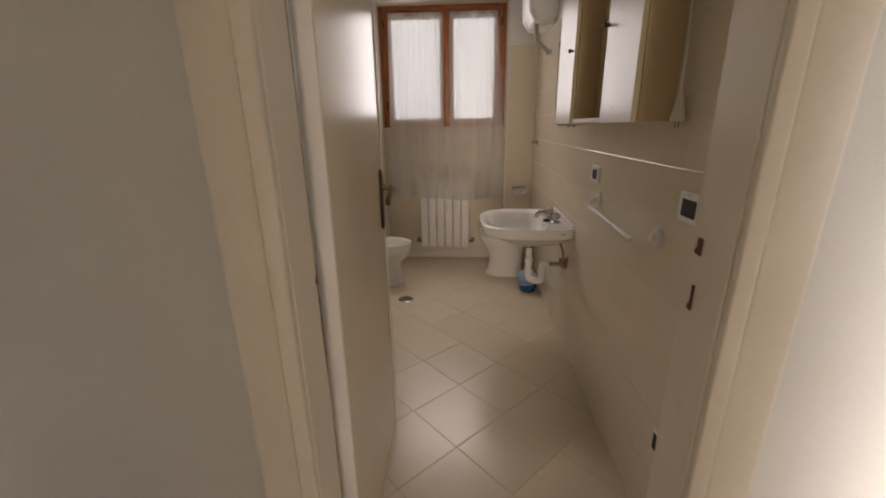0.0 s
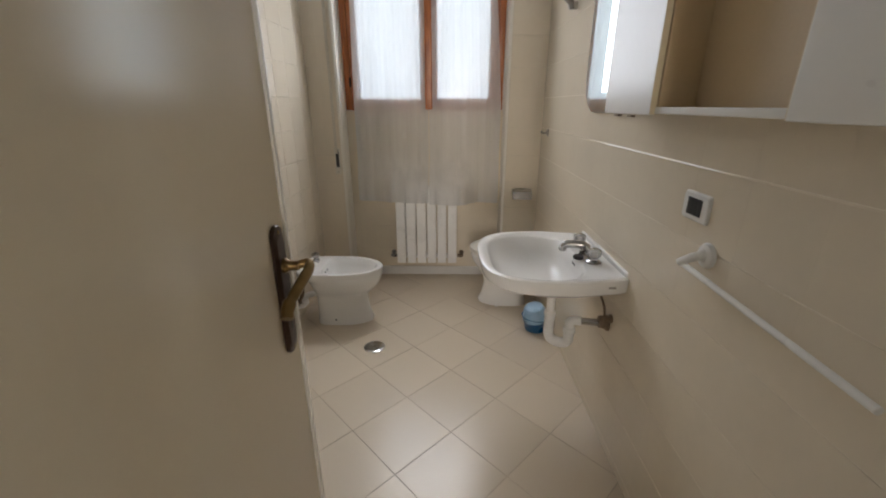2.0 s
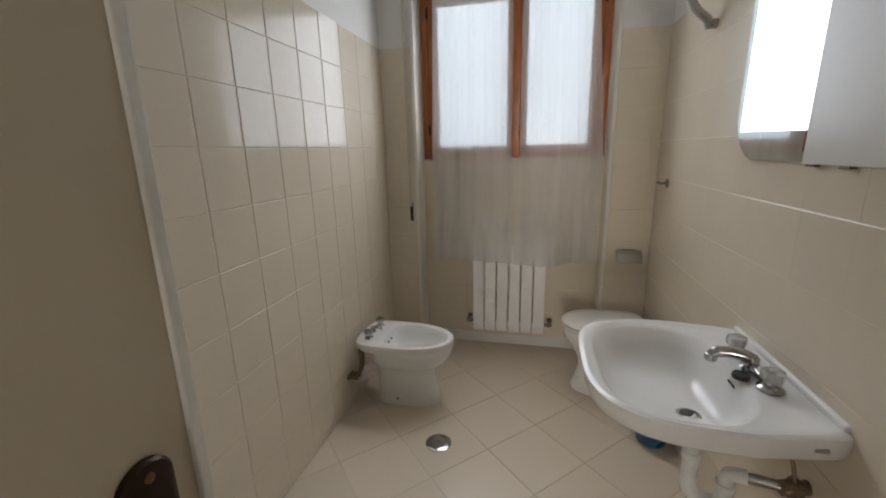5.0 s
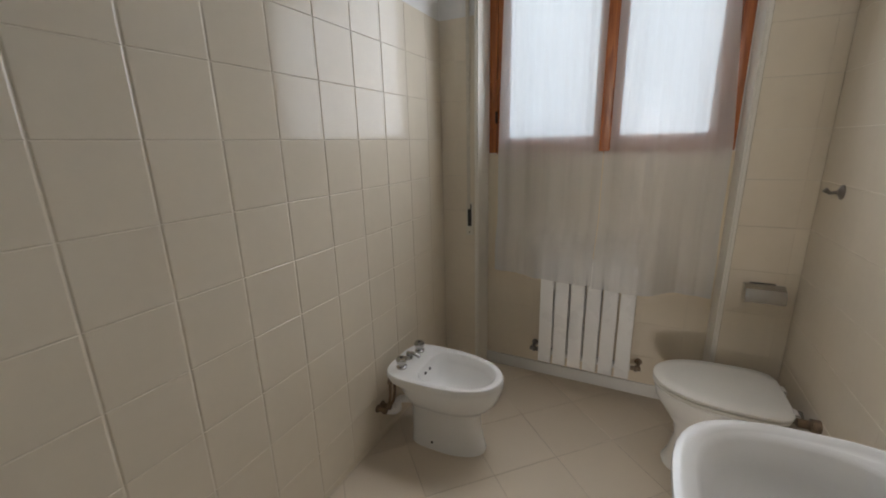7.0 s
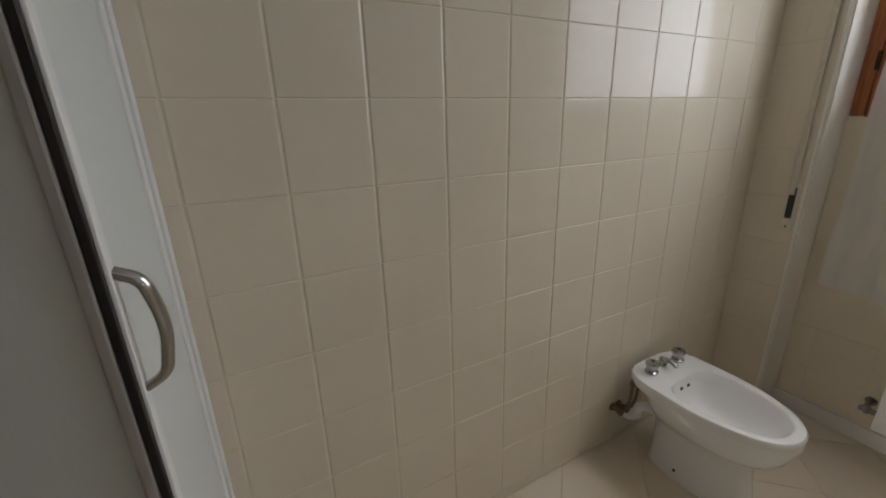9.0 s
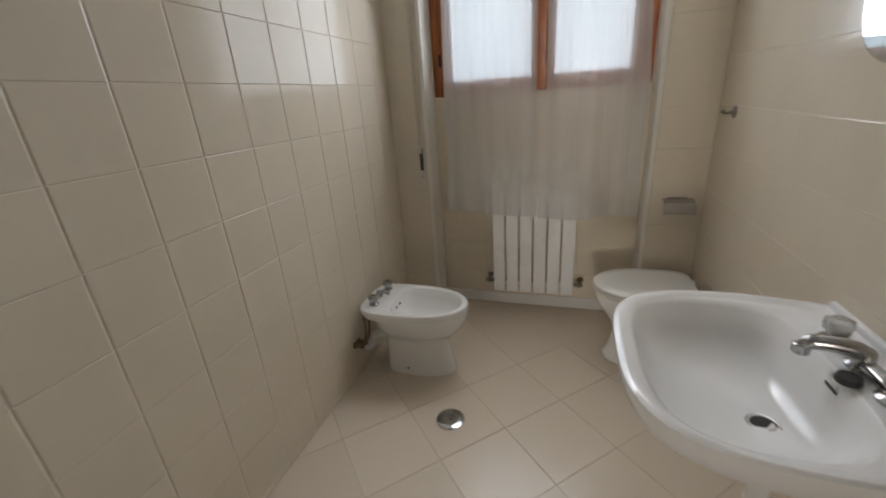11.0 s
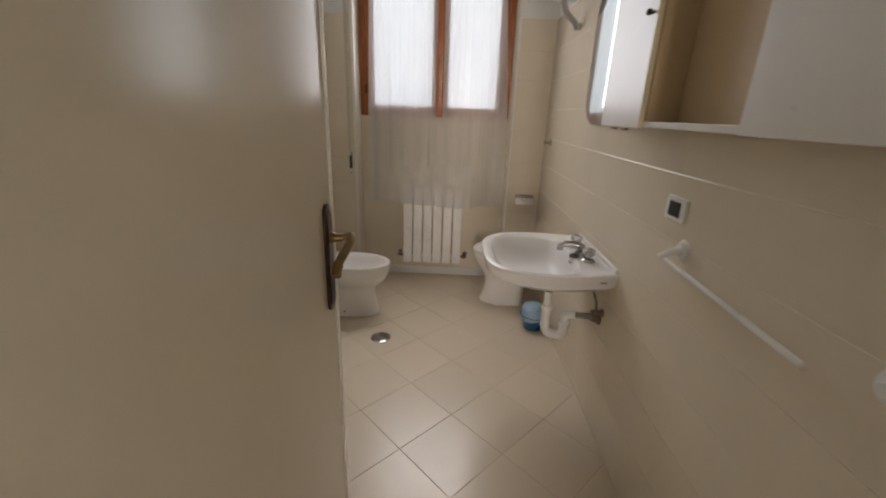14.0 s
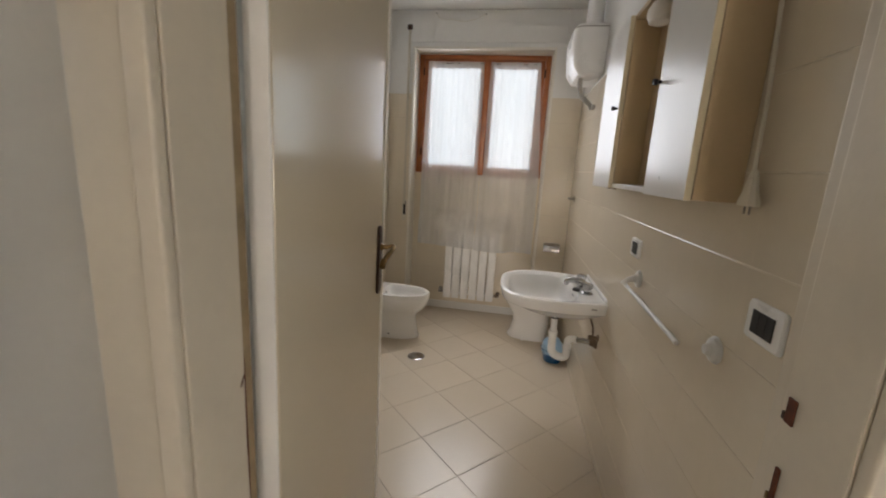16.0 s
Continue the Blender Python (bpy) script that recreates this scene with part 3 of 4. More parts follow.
sheer_curtain(-0.745, -0.238, -0.772, -0.2095, 2.356, 0.672, WY0 - 0.020, 3, "white sheer curtain hanging from the window sash to the radiator")
sheer_curtain(-0.172, 0.262, -0.2045, 0.338, 2.356, 0.655, WY0 - 0.020, 8, "white sheer curtain with soft folds, slightly longer than its pair")

# ---- radiator ----
rad = thing("radiator", "white six-section aluminium radiator under the window", "radiator", (-0.231, 5.60, 0.155))
RX0, RW, RZ0, RZ1, RY0, RY1 = -0.481, 0.0832, 0.156, 0.795, 5.527, 5.622
for i in range(6):
    x = RX0 + i * RW
    bm = box(x + 0.0052, RY0, RZ0, x + RW - 0.0052, RY0 + 0.014, RZ1 - 0.02, 0.004, 3)
    box(x + 0.030, RY0 + 0.013, RZ0 + 0.03, x + RW - 0.030, RY1 - 0.012, RZ1 - 0.02, 0.003, bm=bm)
    box(x + 0.006, RY1 - 0.014, RZ0 + 0.02, x + RW - 0.006, RY1, RZ1 - 0.03, 0.003, bm=bm)
    for fx in (0.014, 0.062):
        box(x + fx, RY0 + 0.012, RZ0 + 0.05, x + fx + 0.004, RY1 - 0.02, RZ1 - 0.05, bm=bm)
    for cz in (RZ0 + 0.05, RZ1 - 0.06):
        lathe([(0.022, x + 0.001), (0.022, x + RW - 0.001)], (0, (RY0 + RY1) / 2, cz), "x", 16, bm=bm)
    # curved top with its slanted grille
    top = [[(xx, RY0, RZ1 - 0.024), (xx, RY0 + 0.012, RZ1 - 0.006), (xx, RY0 + 0.035, RZ1), (xx, RY1 - 0.02, RZ1 - 0.004), (xx, RY1 - 0.005, RZ1 - 0.02), (xx, RY0 + 0.01, RZ1 - 0.028)] for xx in (x + 0.003, x + RW - 0.003)]
    rings_mesh(top, bm=bm)
    part("section", bm, RAD_PAINT, rad)
for sx, x, vn in ((-1, RX0, "lockshield"), (1, RX0 + 6 * RW, "valve")):
    bm = lathe([(0.012, 0), (0.012, 0.02 * sx), (0.017, 0.022 * sx), (0.017, 0.034 * sx), (0.011, 0.036 * sx), (0.011, 0.052 * sx)], (x, 5.574, 0.206), "x", 16)
    tube([(x + sx * 0.040, 5.574, 0.206), (x + sx * 0.040, 5.600, 0.206), (x + sx * 0.040, NICHE_Y - 0.004, 0.206)], 0.009, 12, bm=bm)
    lathe([(0.020, NICHE_Y - 0.010), (0.016, NICHE_Y - 0.004)], (x + sx * 0.040, 0, 0.206), "y", 16, bm=bm)
    part(vn, bm, DULL_METAL if sx > 0 else TARNISHED, rad, "tarnished radiator valve")
for bx in (RX0 + RW, RX0 + 5 * RW):
    part("bracket", tube([(bx, 5.60, RZ1 - 0.10), (bx, NICHE_Y - 0.003, RZ1 - 0.10)], 0.006, 8), WHITE_PLASTIC, rad)

# ---- roller shutter strap ----
strap = thing("shutter_strap", "grey woven shutter strap with a slotted wall plate", "shutter strap", (-0.893, 5.49, 0.90))
part("belt", box(-0.904, 5.484, 1.05, -0.884, 5.4862, 2.585, 0.0005, 1), STRAP, strap, smooth=False)
strap_plate = part("wall_plate", box(-0.914, 5.490, 0.896, -0.868, 5.4985, 1.092, 0.003), YELLOWED, strap, "yellowed plastic wall plate")
part("slot", box(-0.903, 5.4885, 0.950, -0.879, 5.4903, 1.080, 0.0006, 1), BLACK, strap_plate, smooth=False)
part("screw", lathe([(0.004, 5.4885), (0.003, 5.4905)], (-0.891, 0, 0.915), "y", 12), CHROME, strap_plate)
part("guide", box(-0.915, 5.475, 2.575, -0.872, 5.4925, 2.615, 0.004), BRONZE, strap, "dark belt guide")

# ---- bidet ----
bidet = thing("bidet", "white ceramic floor bidet standing against the tiled wall", "bidet", (-0.75, 4.885, 0))
B = pose(0, 4.885, 0)
shell = [egg(-0.932, -0.566, 0.099, 0.0), egg(-0.932, -0.564, 0.100, 0.012), egg(-0.929, -0.576, 0.095, 0.05), egg(-0.928, -0.590, 0.091, 0.12),
         egg(-0.928, -0.595, 0.091, 0.185), egg(-0.930, -0.581, 0.100, 0.212), egg(-0.934, -0.548, 0.126, 0.240), egg(-0.935, -0.516, 0.153, 0.275), egg(-0.946, -0.498, 0.170, 0.315), egg(-0.958, -0.490, 0.175, 0.345), egg(-1.018, -0.488, 0.176, 0.356),
         egg(-1.030, -0.488, 0.176, 0.372), egg(-1.030, -0.487, 0.176, 0.386), egg(-1.026, -0.492, 0.172, 0.394), egg(-1.012, -0.500, 0.163, 0.396),
         egg(-0.880, -0.520, 0.140, 0.395), egg(-0.872, -0.527, 0.133, 0.389), egg(-0.864, -0.545, 0.121, 0.355), egg(-0.85, -0.575, 0.10, 0.31), egg(-0.82, -0.63, 0.068, 0.275), egg(-0.78, -0.69, 0.03, 0.262)]
part("bowl", placed(rings_mesh(shell), B), CERAMIC, bidet)
for oy in (-0.010, 0.010):
    part("overflow_hole", placed(lathe([(0.0085, -0.867), (0.0085, -0.8615)], (0, oy * 2.2, 0.352), "x", 14), B), BLACK, bidet)
part("drain", placed(lathe([(0.022, 0.2625), (0.021, 0.2655), (0.012, 0.2650)], (-0.735, 0, 0), n=20), B), CHROME, bidet, "chrome drain ring")
part("fixing_screw", placed(lathe([(0.006, -0.0985), (0.007, -0.0885)], (-0.80, 0, 0.040), "y", 12), B), BLACK, bidet, "dark fixing screw")
for oy in (-0.085, 0.085):
    tap = part("tap_handle", placed(lathe([(0.024, 0.396), (0.025, 0.403), (0.016, 0.409), (0.015, 0.417), (0.024, 0.423), (0.027, 0.438), (0.021, 0.447), (0.006, 0.449)], (-0.955, oy, 0), n=20), B), CHROME, bidet, "chrome tap handle")
    part("indicator", placed(lathe([(0.008, 0.449), (0.007, 0.4505)], (-0.955, oy, 0), n=14), B), BLACK, tap)
bm = lathe([(0.019, 0.396), (0.020, 0.404), (0.013, 0.410), (0.013, 0.424), (0.010, 0.430)], (-0.968, 0, 0), n=20)
tube([(-0.968, 0, 0.422), (-0.935, 0, 0.430), (-0.905, 0, 0.418)], [0.011, 0.010, 0.009], 12, 0.02, bm=bm)
part("spout", placed(bm, B), CHROME, bidet, "short chrome spout")
for oy in (-0.148, -0.112):
    part("supply_hose", placed(tube([(-0.985, oy, 0.372), (-0.985, oy, 0.270), (-1.000, oy - 0.004, 0.205), (-1.045, oy - 0.006, 0.186)], 0.0068, 10, 0.03), B), DULL_METAL, bidet, "rusty flexible supply hose")
    part("hose_nut", placed(lathe([(0.011, 0.336), (0.012, 0.340), (0.012, 0.354), (0.010, 0.357)], (-0.985, oy, 0), n=8), B), DULL_METAL, bidet)
    part("stop_valve", placed(lathe([(0.019, -1.0622), (0.018, -1.056), (0.011, -1.052), (0.011, -1.030), (0.015, -1.028), (0.015, -1.012)], (0, oy - 0.006, 0.184), "x", 16), B), DULL_METAL, bidet, "limescaled stop valve")
part("waste_trap", placed(tube([(-0.915, -0.062, 0.222), (-0.990, -0.080, 0.215), (-1.000, -0.085, 0.140), (-1.0622, -0.085, 0.130)], 0.0185, 16, 0.03), B), WHITE_PLASTIC, bidet, "white plastic waste trap")
part("waste_nut", placed(lathe([(0.021, 0.150), (0.0235, 0.153), (0.0235, 0.172), (0.021, 0.175)], (-0.998, -0.084, 0), n=14), B), WHITE_PLASTIC, bidet)

# ---- toilet ----
wc = thing("toilet", "white ceramic floor toilet with its plastic lid closed", "toilet", (0.34, 5.185, 0))
W = pose(0, 5.185, 0, 0, 0, 180)
shell = [egg(-0.520, -0.178, 0.112, 0.0), egg(-0.520, -0.174, 0.114, 0.014), egg(-0.515, -0.196, 0.104, 0.06), egg(-0.515, -0.214, 0.096, 0.15),
         egg(-0.515, -0.205, 0.100, 0.21), egg(-0.530, -0.160, 0.135, 0.28), egg(-0.548, -0.124, 0.163, 0.335), egg(-0.556, -0.114, 0.172, 0.375), egg(-0.556, -0.114, 0.172, 0.388),
         egg(-0.552, -0.119, 0.167, 0.393), egg(-0.46, -0.150, 0.135, 0.393), egg(-0.45, -0.165, 0.125, 0.36), egg(-0.42, -0.22, 0.085, 0.26), egg(-0.38, -0.27, 0.04, 0.21)]
part("bowl", placed(rings_mesh(shell), W), CERAMIC, wc)
seat = [egg(-0.560, -0.108, 0.178, 0.3975, square=3.4), egg(-0.563, -0.104, 0.181, 0.404, square=3.4), egg(-0.560, -0.108, 0.178, 0.411, square=3.4)]
part("seat", placed(rings_mesh(seat), W), SEAT, wc, "off-white plastic seat")
lid = [egg(-0.562, -0.110, 0.176, 0.4145, square=4), egg(-0.566, -0.104, 0.181, 0.420, square=4), egg(-0.566, -0.105, 0.180, 0.428, square=4), egg(-0.560, -0.113, 0.172, 0.435, square=4), egg(-0.53, -0.16, 0.13, 0.4385, square=4), egg(-0.45, -0.28, 0.04, 0.439)]
part("lid", placed(rings_mesh(lid), W), SEAT, wc, "closed off-white plastic lid")
for oy in (-0.08, 0.08):
    part("lid_hinge", placed(lathe([(0.011, oy - 0.02), (0.012, oy - 0.016), (0.012, oy + 0.016), (0.011, oy + 0.02)], (-0.574, 0, 0.410), "y", 14), W), SEAT, wc)
part("flush_inlet", placed(tube([(-0.545, 0, 0.352), (-0.622, 0, 0.352)], 0.026, 16), W), CHROME, wc, "chrome flush pipe collar")
part("side_valve", lathe([(0.016, 0.562), (0.016, 0.598), (0.024, 0.600), (0.024, 0.6365)], (0, 5.045, 0.415), "x", 16), DULL_METAL, wc, "tarnished stop valve on the wall")
for oy in (-0.09, 0.09):
    part("floor_bolt", placed(lathe([(0.009, 0.0), (0.009, 0.012), (0.005, 0.016)], (-0.30, oy * 1.28, 0), n=12), W), WHITE_PLASTIC, wc)

# ---- wash basin ----
basin = thing("wash_basin", "white ceramic wall-hung basin with a two-handle chrome tap", "wash basin", (0.40, 4.12, 0.80))
CY, TAP_Y = 4.098, 4.108


def basin_ring(front, back, half, z, corner=9.0, n=64):
    mid = back - (back - front) * 0.36
    ring = []
    for i in range(n):
        a = 2 * math.pi * i / n
        c, s = math.cos(a), math.sin(a)
        e = 3.3 if c < 0 else corner
        k = (abs(c) ** e + abs(s) ** e) ** (-1 / e)
        x = mid + k * c * ((mid - front) if c < 0 else (back - mid))
        wide = half * (1 - 0.10 * max(0.0, (x - mid) / (back - mid)))
        ring.append((x, CY + k * s * wide, z))
    return ring


outer = [basin_ring(0.33, 0.52, 0.08, 0.650), basin_ring(0.285, 0.56, 0.135, 0.657), basin_ring(0.205, 0.60, 0.215, 0.694), basin_ring(0.135, 0.6365, 0.278, 0.733, 16), basin_ring(0.108, 0.6365, 0.300, 0.741, 20), basin_ring(0.097, 0.6365, 0.308, 0.750, 22),
         basin_ring(0.086, 0.6365, 0.314, 0.792, 24), basin_ring(0.088, 0.6365, 0.313, 0.802, 24), basin_ring(0.098, 0.622, 0.306, 0.8065, 24), basin_ring(0.112, 0.614, 0.296, 0.805), basin_ring(0.121, 0.604, 0.288, 0.799),
         basin_ring(0.128, 0.540, 0.281, 0.7965), basin_ring(0.131, 0.512, 0.272, 0.794, 3.4), basin_ring(0.139, 0.503, 0.263, 0.785, 3.4), basin_ring(0.160, 0.494, 0.238, 0.742, 3.4), basin_ring(0.205, 0.483, 0.195, 0.696, 3.4), basin_ring(0.275, 0.462, 0.125, 0.672, 3.4), basin_ring(0.345, 0.435, 0.045, 0.664, 3.4), basin_ring(0.37, 0.412, 0.022, 0.660, 3.4)]
part("bowl", rings_mesh(outer), CERAMIC, basin)
part("upstand", box(0.614, CY - 0.264, 0.770, 0.6362, CY + 0.264, 0.824, 0.008, 4), CERAMIC, basin)
ring = part("drain_ring", lathe([(0.033, 0.6605), (0.034, 0.664), (0.031, 0.6665), (0.026, 0.666), (0.025, 0.660)], (0.392, TAP_Y - 0.06, 0), n=28), CHROME, basin, "chrome drain ring")
part("drain_hole", lathe([(0.0254, 0.6648), (0.023, 0.6655)], (0.392, TAP_Y - 0.06, 0), n=24), RUBBER, ring)
part("overflow_slot", placed(box(-0.0008, -0.020, -0.0045, 0.0015, 0.020, 0.0045, 0.0008, 1), pose(0.4975, TAP_Y - 0.035, 0.763, 0, -12, 0)), BLACK, basin, smooth=False)
part("sealant", box(0.6300, CY - 0.2930, 0.742, 0.6362, CY - 0.2800, 0.812, 0.003), GRIME, basin, "dark stained sealant line", smooth=False)
part("maker_mark", box(0.548, CY - 0.2975, 0.772, 0.575, CY - 0.2905, 0.780, 0.0005, 1), ALU_GREY, basin, "small grey unreadable mark", smooth=False)
tap = part("tap", lathe([(0.026, 0.797), (0.027, 0.804), (0.020, 0.810), (0.018, 0.835), (0.012, 0.842)], (0.556, TAP_Y, 0), n=24), CHROME, basin, "chrome two-handle mixer")
bm = box(0.541, TAP_Y - 0.10, 0.803, 0.571, TAP_Y + 0.10, 0.822, 0.008, 3)
part("tap_bridge", bm, CHROME, tap)
pts = round_path([(0.560, TAP_Y, 0.818), (0.545, TAP_Y + 0.003, 0.836), (0.505, TAP_Y + 0.012, 0.840), (0.468, TAP_Y + 0.020, 0.835), (0.460, TAP_Y + 0.021, 0.816)], 0.02)
part("spout", tube(pts, [0.0190 - 0.004 * i / len(pts) for i in range(len(pts))], 16), CHROME, tap, "curved chrome spout")
part("aerator", lathe([(0.0145, 0.806), (0.0165, 0.809), (0.0165, 0.826), (0.013, 0.829)], (0.460, TAP_Y + 0.021, 0), n=18), CHROME, tap)
for oy in (-0.105, 0.095):
    part("tap_base", lathe([(0.031, 0.797), (0.032, 0.803), (0.026, 0.809), (0.014, 0.812), (0.013, 0.824)], (0.556, TAP_Y + oy, 0), n=24), CHROME, tap)
    lobes = []
    for r, h in ((0.017, 0.822), (0.025, 0.826), (0.0265, 0.840), (0.025, 0.852), (0.016, 0.857)):
        lobes.append([(0.556 + r * (1 + 0.09 * math.cos(5 * a)) * math.cos(a), TAP_Y + oy + r * (1 + 0.09 * math.cos(5 * a)) * math.sin(a), h) for a in (2 * math.pi * i / 40 for i in range(40))])
    knob = part("knob", rings_mesh(lobes), CRYSTAL, tap, "fluted clear acrylic knob")
    part("cap", lathe([(0.012, 0.857), (0.011, 0.860)], (0.556, TAP_Y + oy, 0), n=18), CHROME, knob)
part("plug", lathe([(0.021, 0.7965), (0.0225, 0.802), (0.020, 0.810), (0.010, 0.813)], (0.508, TAP_Y - 0.055, 0), n=22), BLACK, basin, "black rubber plug on a chain")
part("chain", tube([(0.508, TAP_Y - 0.055, 0.812), (0.520, TAP_Y - 0.040, 0.822), (0.536, TAP_Y - 0.020, 0.812), (0.552, TAP_Y - 0.01, 0.822)], 0.0022, 8, 0.012), BLACK, basin)
TX, TY = 0.408, TAP_Y - 0.072
trap = part("tailpiece", tube([(0.394, TAP_Y - 0.06, 0.662), (TX, TY, 0.63), (TX, TY, 0.49)], 0.0185, 18, 0.02), WHITE_PLASTIC, basin, "white plastic waste pipe")
part("washer", lathe([(0.021, 0.628), (0.0215, 0.630), (0.0215, 0.633), (0.020, 0.635)], (TX, TY, 0), n=22), BLACK, trap)
part("u_bend", tube([(TX, TY, 0.545), (TX, TY, 0.408), (0.487, TY - 0.040, 0.408), (0.487, TY - 0.040, 0.480)], 0.0225, 18, 0.045), WHITE_PLASTIC, trap)
part("outlet_elbow", tube([(0.487, TY - 0.040, 0.470), (0.487, TY - 0.040, 0.530), (0.530, TY - 0.055, 0.535)], 0.020, 18, 0.025), WHITE_PLASTIC, trap)
part("outlet_pipe", tube([(0.522, TY - 0.053, 0.534), (0.6362, TY - 0.092, 0.546)], 0.0145, 16), CHROME, trap, "chrome outlet pipe")
for cz, cx, cy in ((0.530, TX, TY), (0.470, 0.487, TY - 0.040)):
    part("collar", lathe([(0.0235, cz), (0.0262, cz + 0.003), (0.0262, cz + 0.022), (0.0235, cz + 0.025)], (cx, cy, 0), n=20), WHITE_PLASTIC, trap)
part("waste_flange", lathe([(0.034, 0.6362), (0.034, 0.620), (0.024, 0.610), (0.020, 0.590)], (0, TY - 0.090, 0.546), "x", 20), DULL_METAL, basin, "limescaled waste flange")
VY, VZ = TAP_Y - 0.195, 0.585
bm = lathe([(0.020, 0.6362), (0.018, 0.619), (0.010, 0.617), (0.010, 0.594), (0.013, 0.592), (0.013, 0.574)], (0, VY, VZ), "x", 16)
tube([(0.598, VY, VZ), (0.598, VY + 0.02, VZ + 0.05), (0.580, VY + 0.06, 0.69)], 0.005, 8, 0.02, bm=bm)
part("angle_valve", bm, DULL_METAL, basin, "limescaled brass angle valve")

basin.location.z -= 0.02

# ---- plastic bowls under the basin ----
lower = thing("plastic_bowl", "dark blue plastic bowl standing on the floor", "bowl", (0.525, 4.765, 0))
part("body", lathe([(0.062, 0.0), (0.066, 0.004), (0.088, 0.095), (0.094, 0.100), (0.092, 0.103), (0.084, 0.098), (0.062, 0.010), (0.01, 0.008)], (0.525, 4.765, 0), n=36), DARK_BLUE, lower)
upper = thing("plastic_bowl", "pale blue plastic bowl resting tilted in a darker bowl", "bowl", (0.525, 4.765, 0.10))
T = pose(0.522, 4.760, 0.088, 0, -16, 30)
part("body", placed(lathe([(0.082, 0.0), (0.084, 0.004), (0.080, 0.030), (0.062, 0.082), (0.050, 0.090), (0.01, 0.091)], n=36), T), LIGHT_BLUE, upper)

# ---- floor drain ----
drain = thing("floor_drain", "round chrome floor drain cover", "floor drain", (-0.501, 4.537, 0))
part("cover", lathe([(0.064, 0.0), (0.064, 0.002), (0.060, 0.0045), (0.030, 0.0058), (0.006, 0.006)], (-0.498, 4.534, 0), n=48), CHROME, drain)
part("screw", lathe([(0.006, 0.0058), (0.005, 0.0072)], (-0.498, 4.534, 0), n=14), DULL_METAL, drain)

# ---- shower cabin ----
SX, SY = -0.640, 3.296
shower = thing("shower_cabin", "corner shower cabin with white aluminium frame and frosted panels", "shower cabin", (-0.85, 2.9, 0))
part("tray", box(LEFT + 0.008, BACK + 0.004, 0.0, SX + 0.022, SY + 0.020, 0.115, 0.02, 4), CERAMIC, shower, "white ceramic shower tray")
part("corner_post", box(SX - 0.014, SY - 0.016, 0.116, SX + 0.008, SY - 0.002, 1.93, 0.003), ALU_GREY, shower, "grey aluminium corner post", smooth=False)
part("seal", box(SX - 0.004, SY - 0.0015, 0.118, SX + 0.007, SY + 0.0075, 1.928, 0.001, 1), RUBBER, shower, "black magnetic seal", smooth=False)
fixed_side = part("side_panel", box(SX - 0.006, BACK + 0.03, 0.14, SX - 0.002, SY - 0.017, 1.91), FROSTED, shower, "frosted side panel", smooth=False)
part("side_rail", box(SX - 0.014, BACK + 0.03, 1.911, SX + 0.008, SY - 0.017, 1.945, 0.003), ALU, shower, smooth=False)
part("side_rail", box(SX - 0.014, BACK + 0.03, 0.116, SX + 0.008, SY - 0.017, 0.139, 0.003), ALU, shower, smooth=False)
part("wall_profile", box(SX - 0.014, BACK + 0.004, 0.116, SX + 0.008, BACK + 0.029, 1.945, 0.003), ALU, shower, smooth=False)
for yy in (2.72, 2.98):
    part("panel_stile", box(SX - 0.012, yy, 0.14, SX + 0.006, yy + 0.028, 1.91, 0.003), ALU, shower, smooth=False)
part("wall_profile", box(LEFT + 0.008, SY - 0.006, 0.116, LEFT + 0.046, SY + 0.016, 1.945, 0.003), ALU, shower, smooth=False)
part("front_rail", box(LEFT + 0.047, SY - 0.004, 1.911, SX - 0.001, SY + 0.016, 1.945, 0.003), ALU, shower, smooth=False)
part("front_rail", box(LEFT + 0.047, SY - 0.004, 0.116, SX - 0.001, SY + 0.016, 0.139, 0.003), ALU, shower, smooth=False)
shower_door = part("shower_door", box(LEFT + 0.0845, SY + 0.002, 0.150, SX - 0.030, SY + 0.006, 1.900), FROSTED, shower, "frosted shower door panel", smooth=False)
part("door_stile", box(LEFT + 0.050, SY - 0.002, 0.142, LEFT + 0.084, SY + 0.011, 1.908, 0.003), ALU, shower_door, smooth=False)
part("door_stile", box(SX - 0.030, SY - 0.002, 0.142, SX - 0.006, SY + 0.011, 1.908, 0.003), ALU, shower_door, smooth=False)
part("handle", tube(round_path([(SX - 0.018, SY + 0.010, 1.238), (SX - 0.018, SY + 0.034, 1.226), (SX - 0.018, SY + 0.046, 1.165), (SX - 0.018, SY + 0.034, 1.104), (SX - 0.018, SY + 0.010, 1.092)], 0.05, 8), 0.0055, 14, flat=1.5), CHROME, shower_door, "curved chrome pull handle")

# ---- mirror and wall cabinet ----
mirror = thing("wall_mirror", "frameless wall mirror with rounded corners", "mirror", (0.612, 4.23, 1.362))


def rounded_rect(y0, y1, z0, z1, r, x, n=10):
    ring = []
    for cy, cz, a0 in ((y1 - r, z1 - r, 0), (y0 + r, z1 - r, 90), (y0 + r, z0 + r, 180), (y1 - r, z0 + r, 270)):
        for i in range(n + 1):
            a = radians(a0 + 90 * i / n)
            ring.append((x, cy + r * math.cos(a), cz + r * math.sin(a)))
    return ring


part("glass", rings_mesh([rounded_rect(3.86, 4.552, 1.364, 2.004, 0.15, 0.6135), rounded_rect(3.855, 4.557, 1.359, 2.009, 0.155, 0.6155)]), MIRROR, mirror, smooth=False)
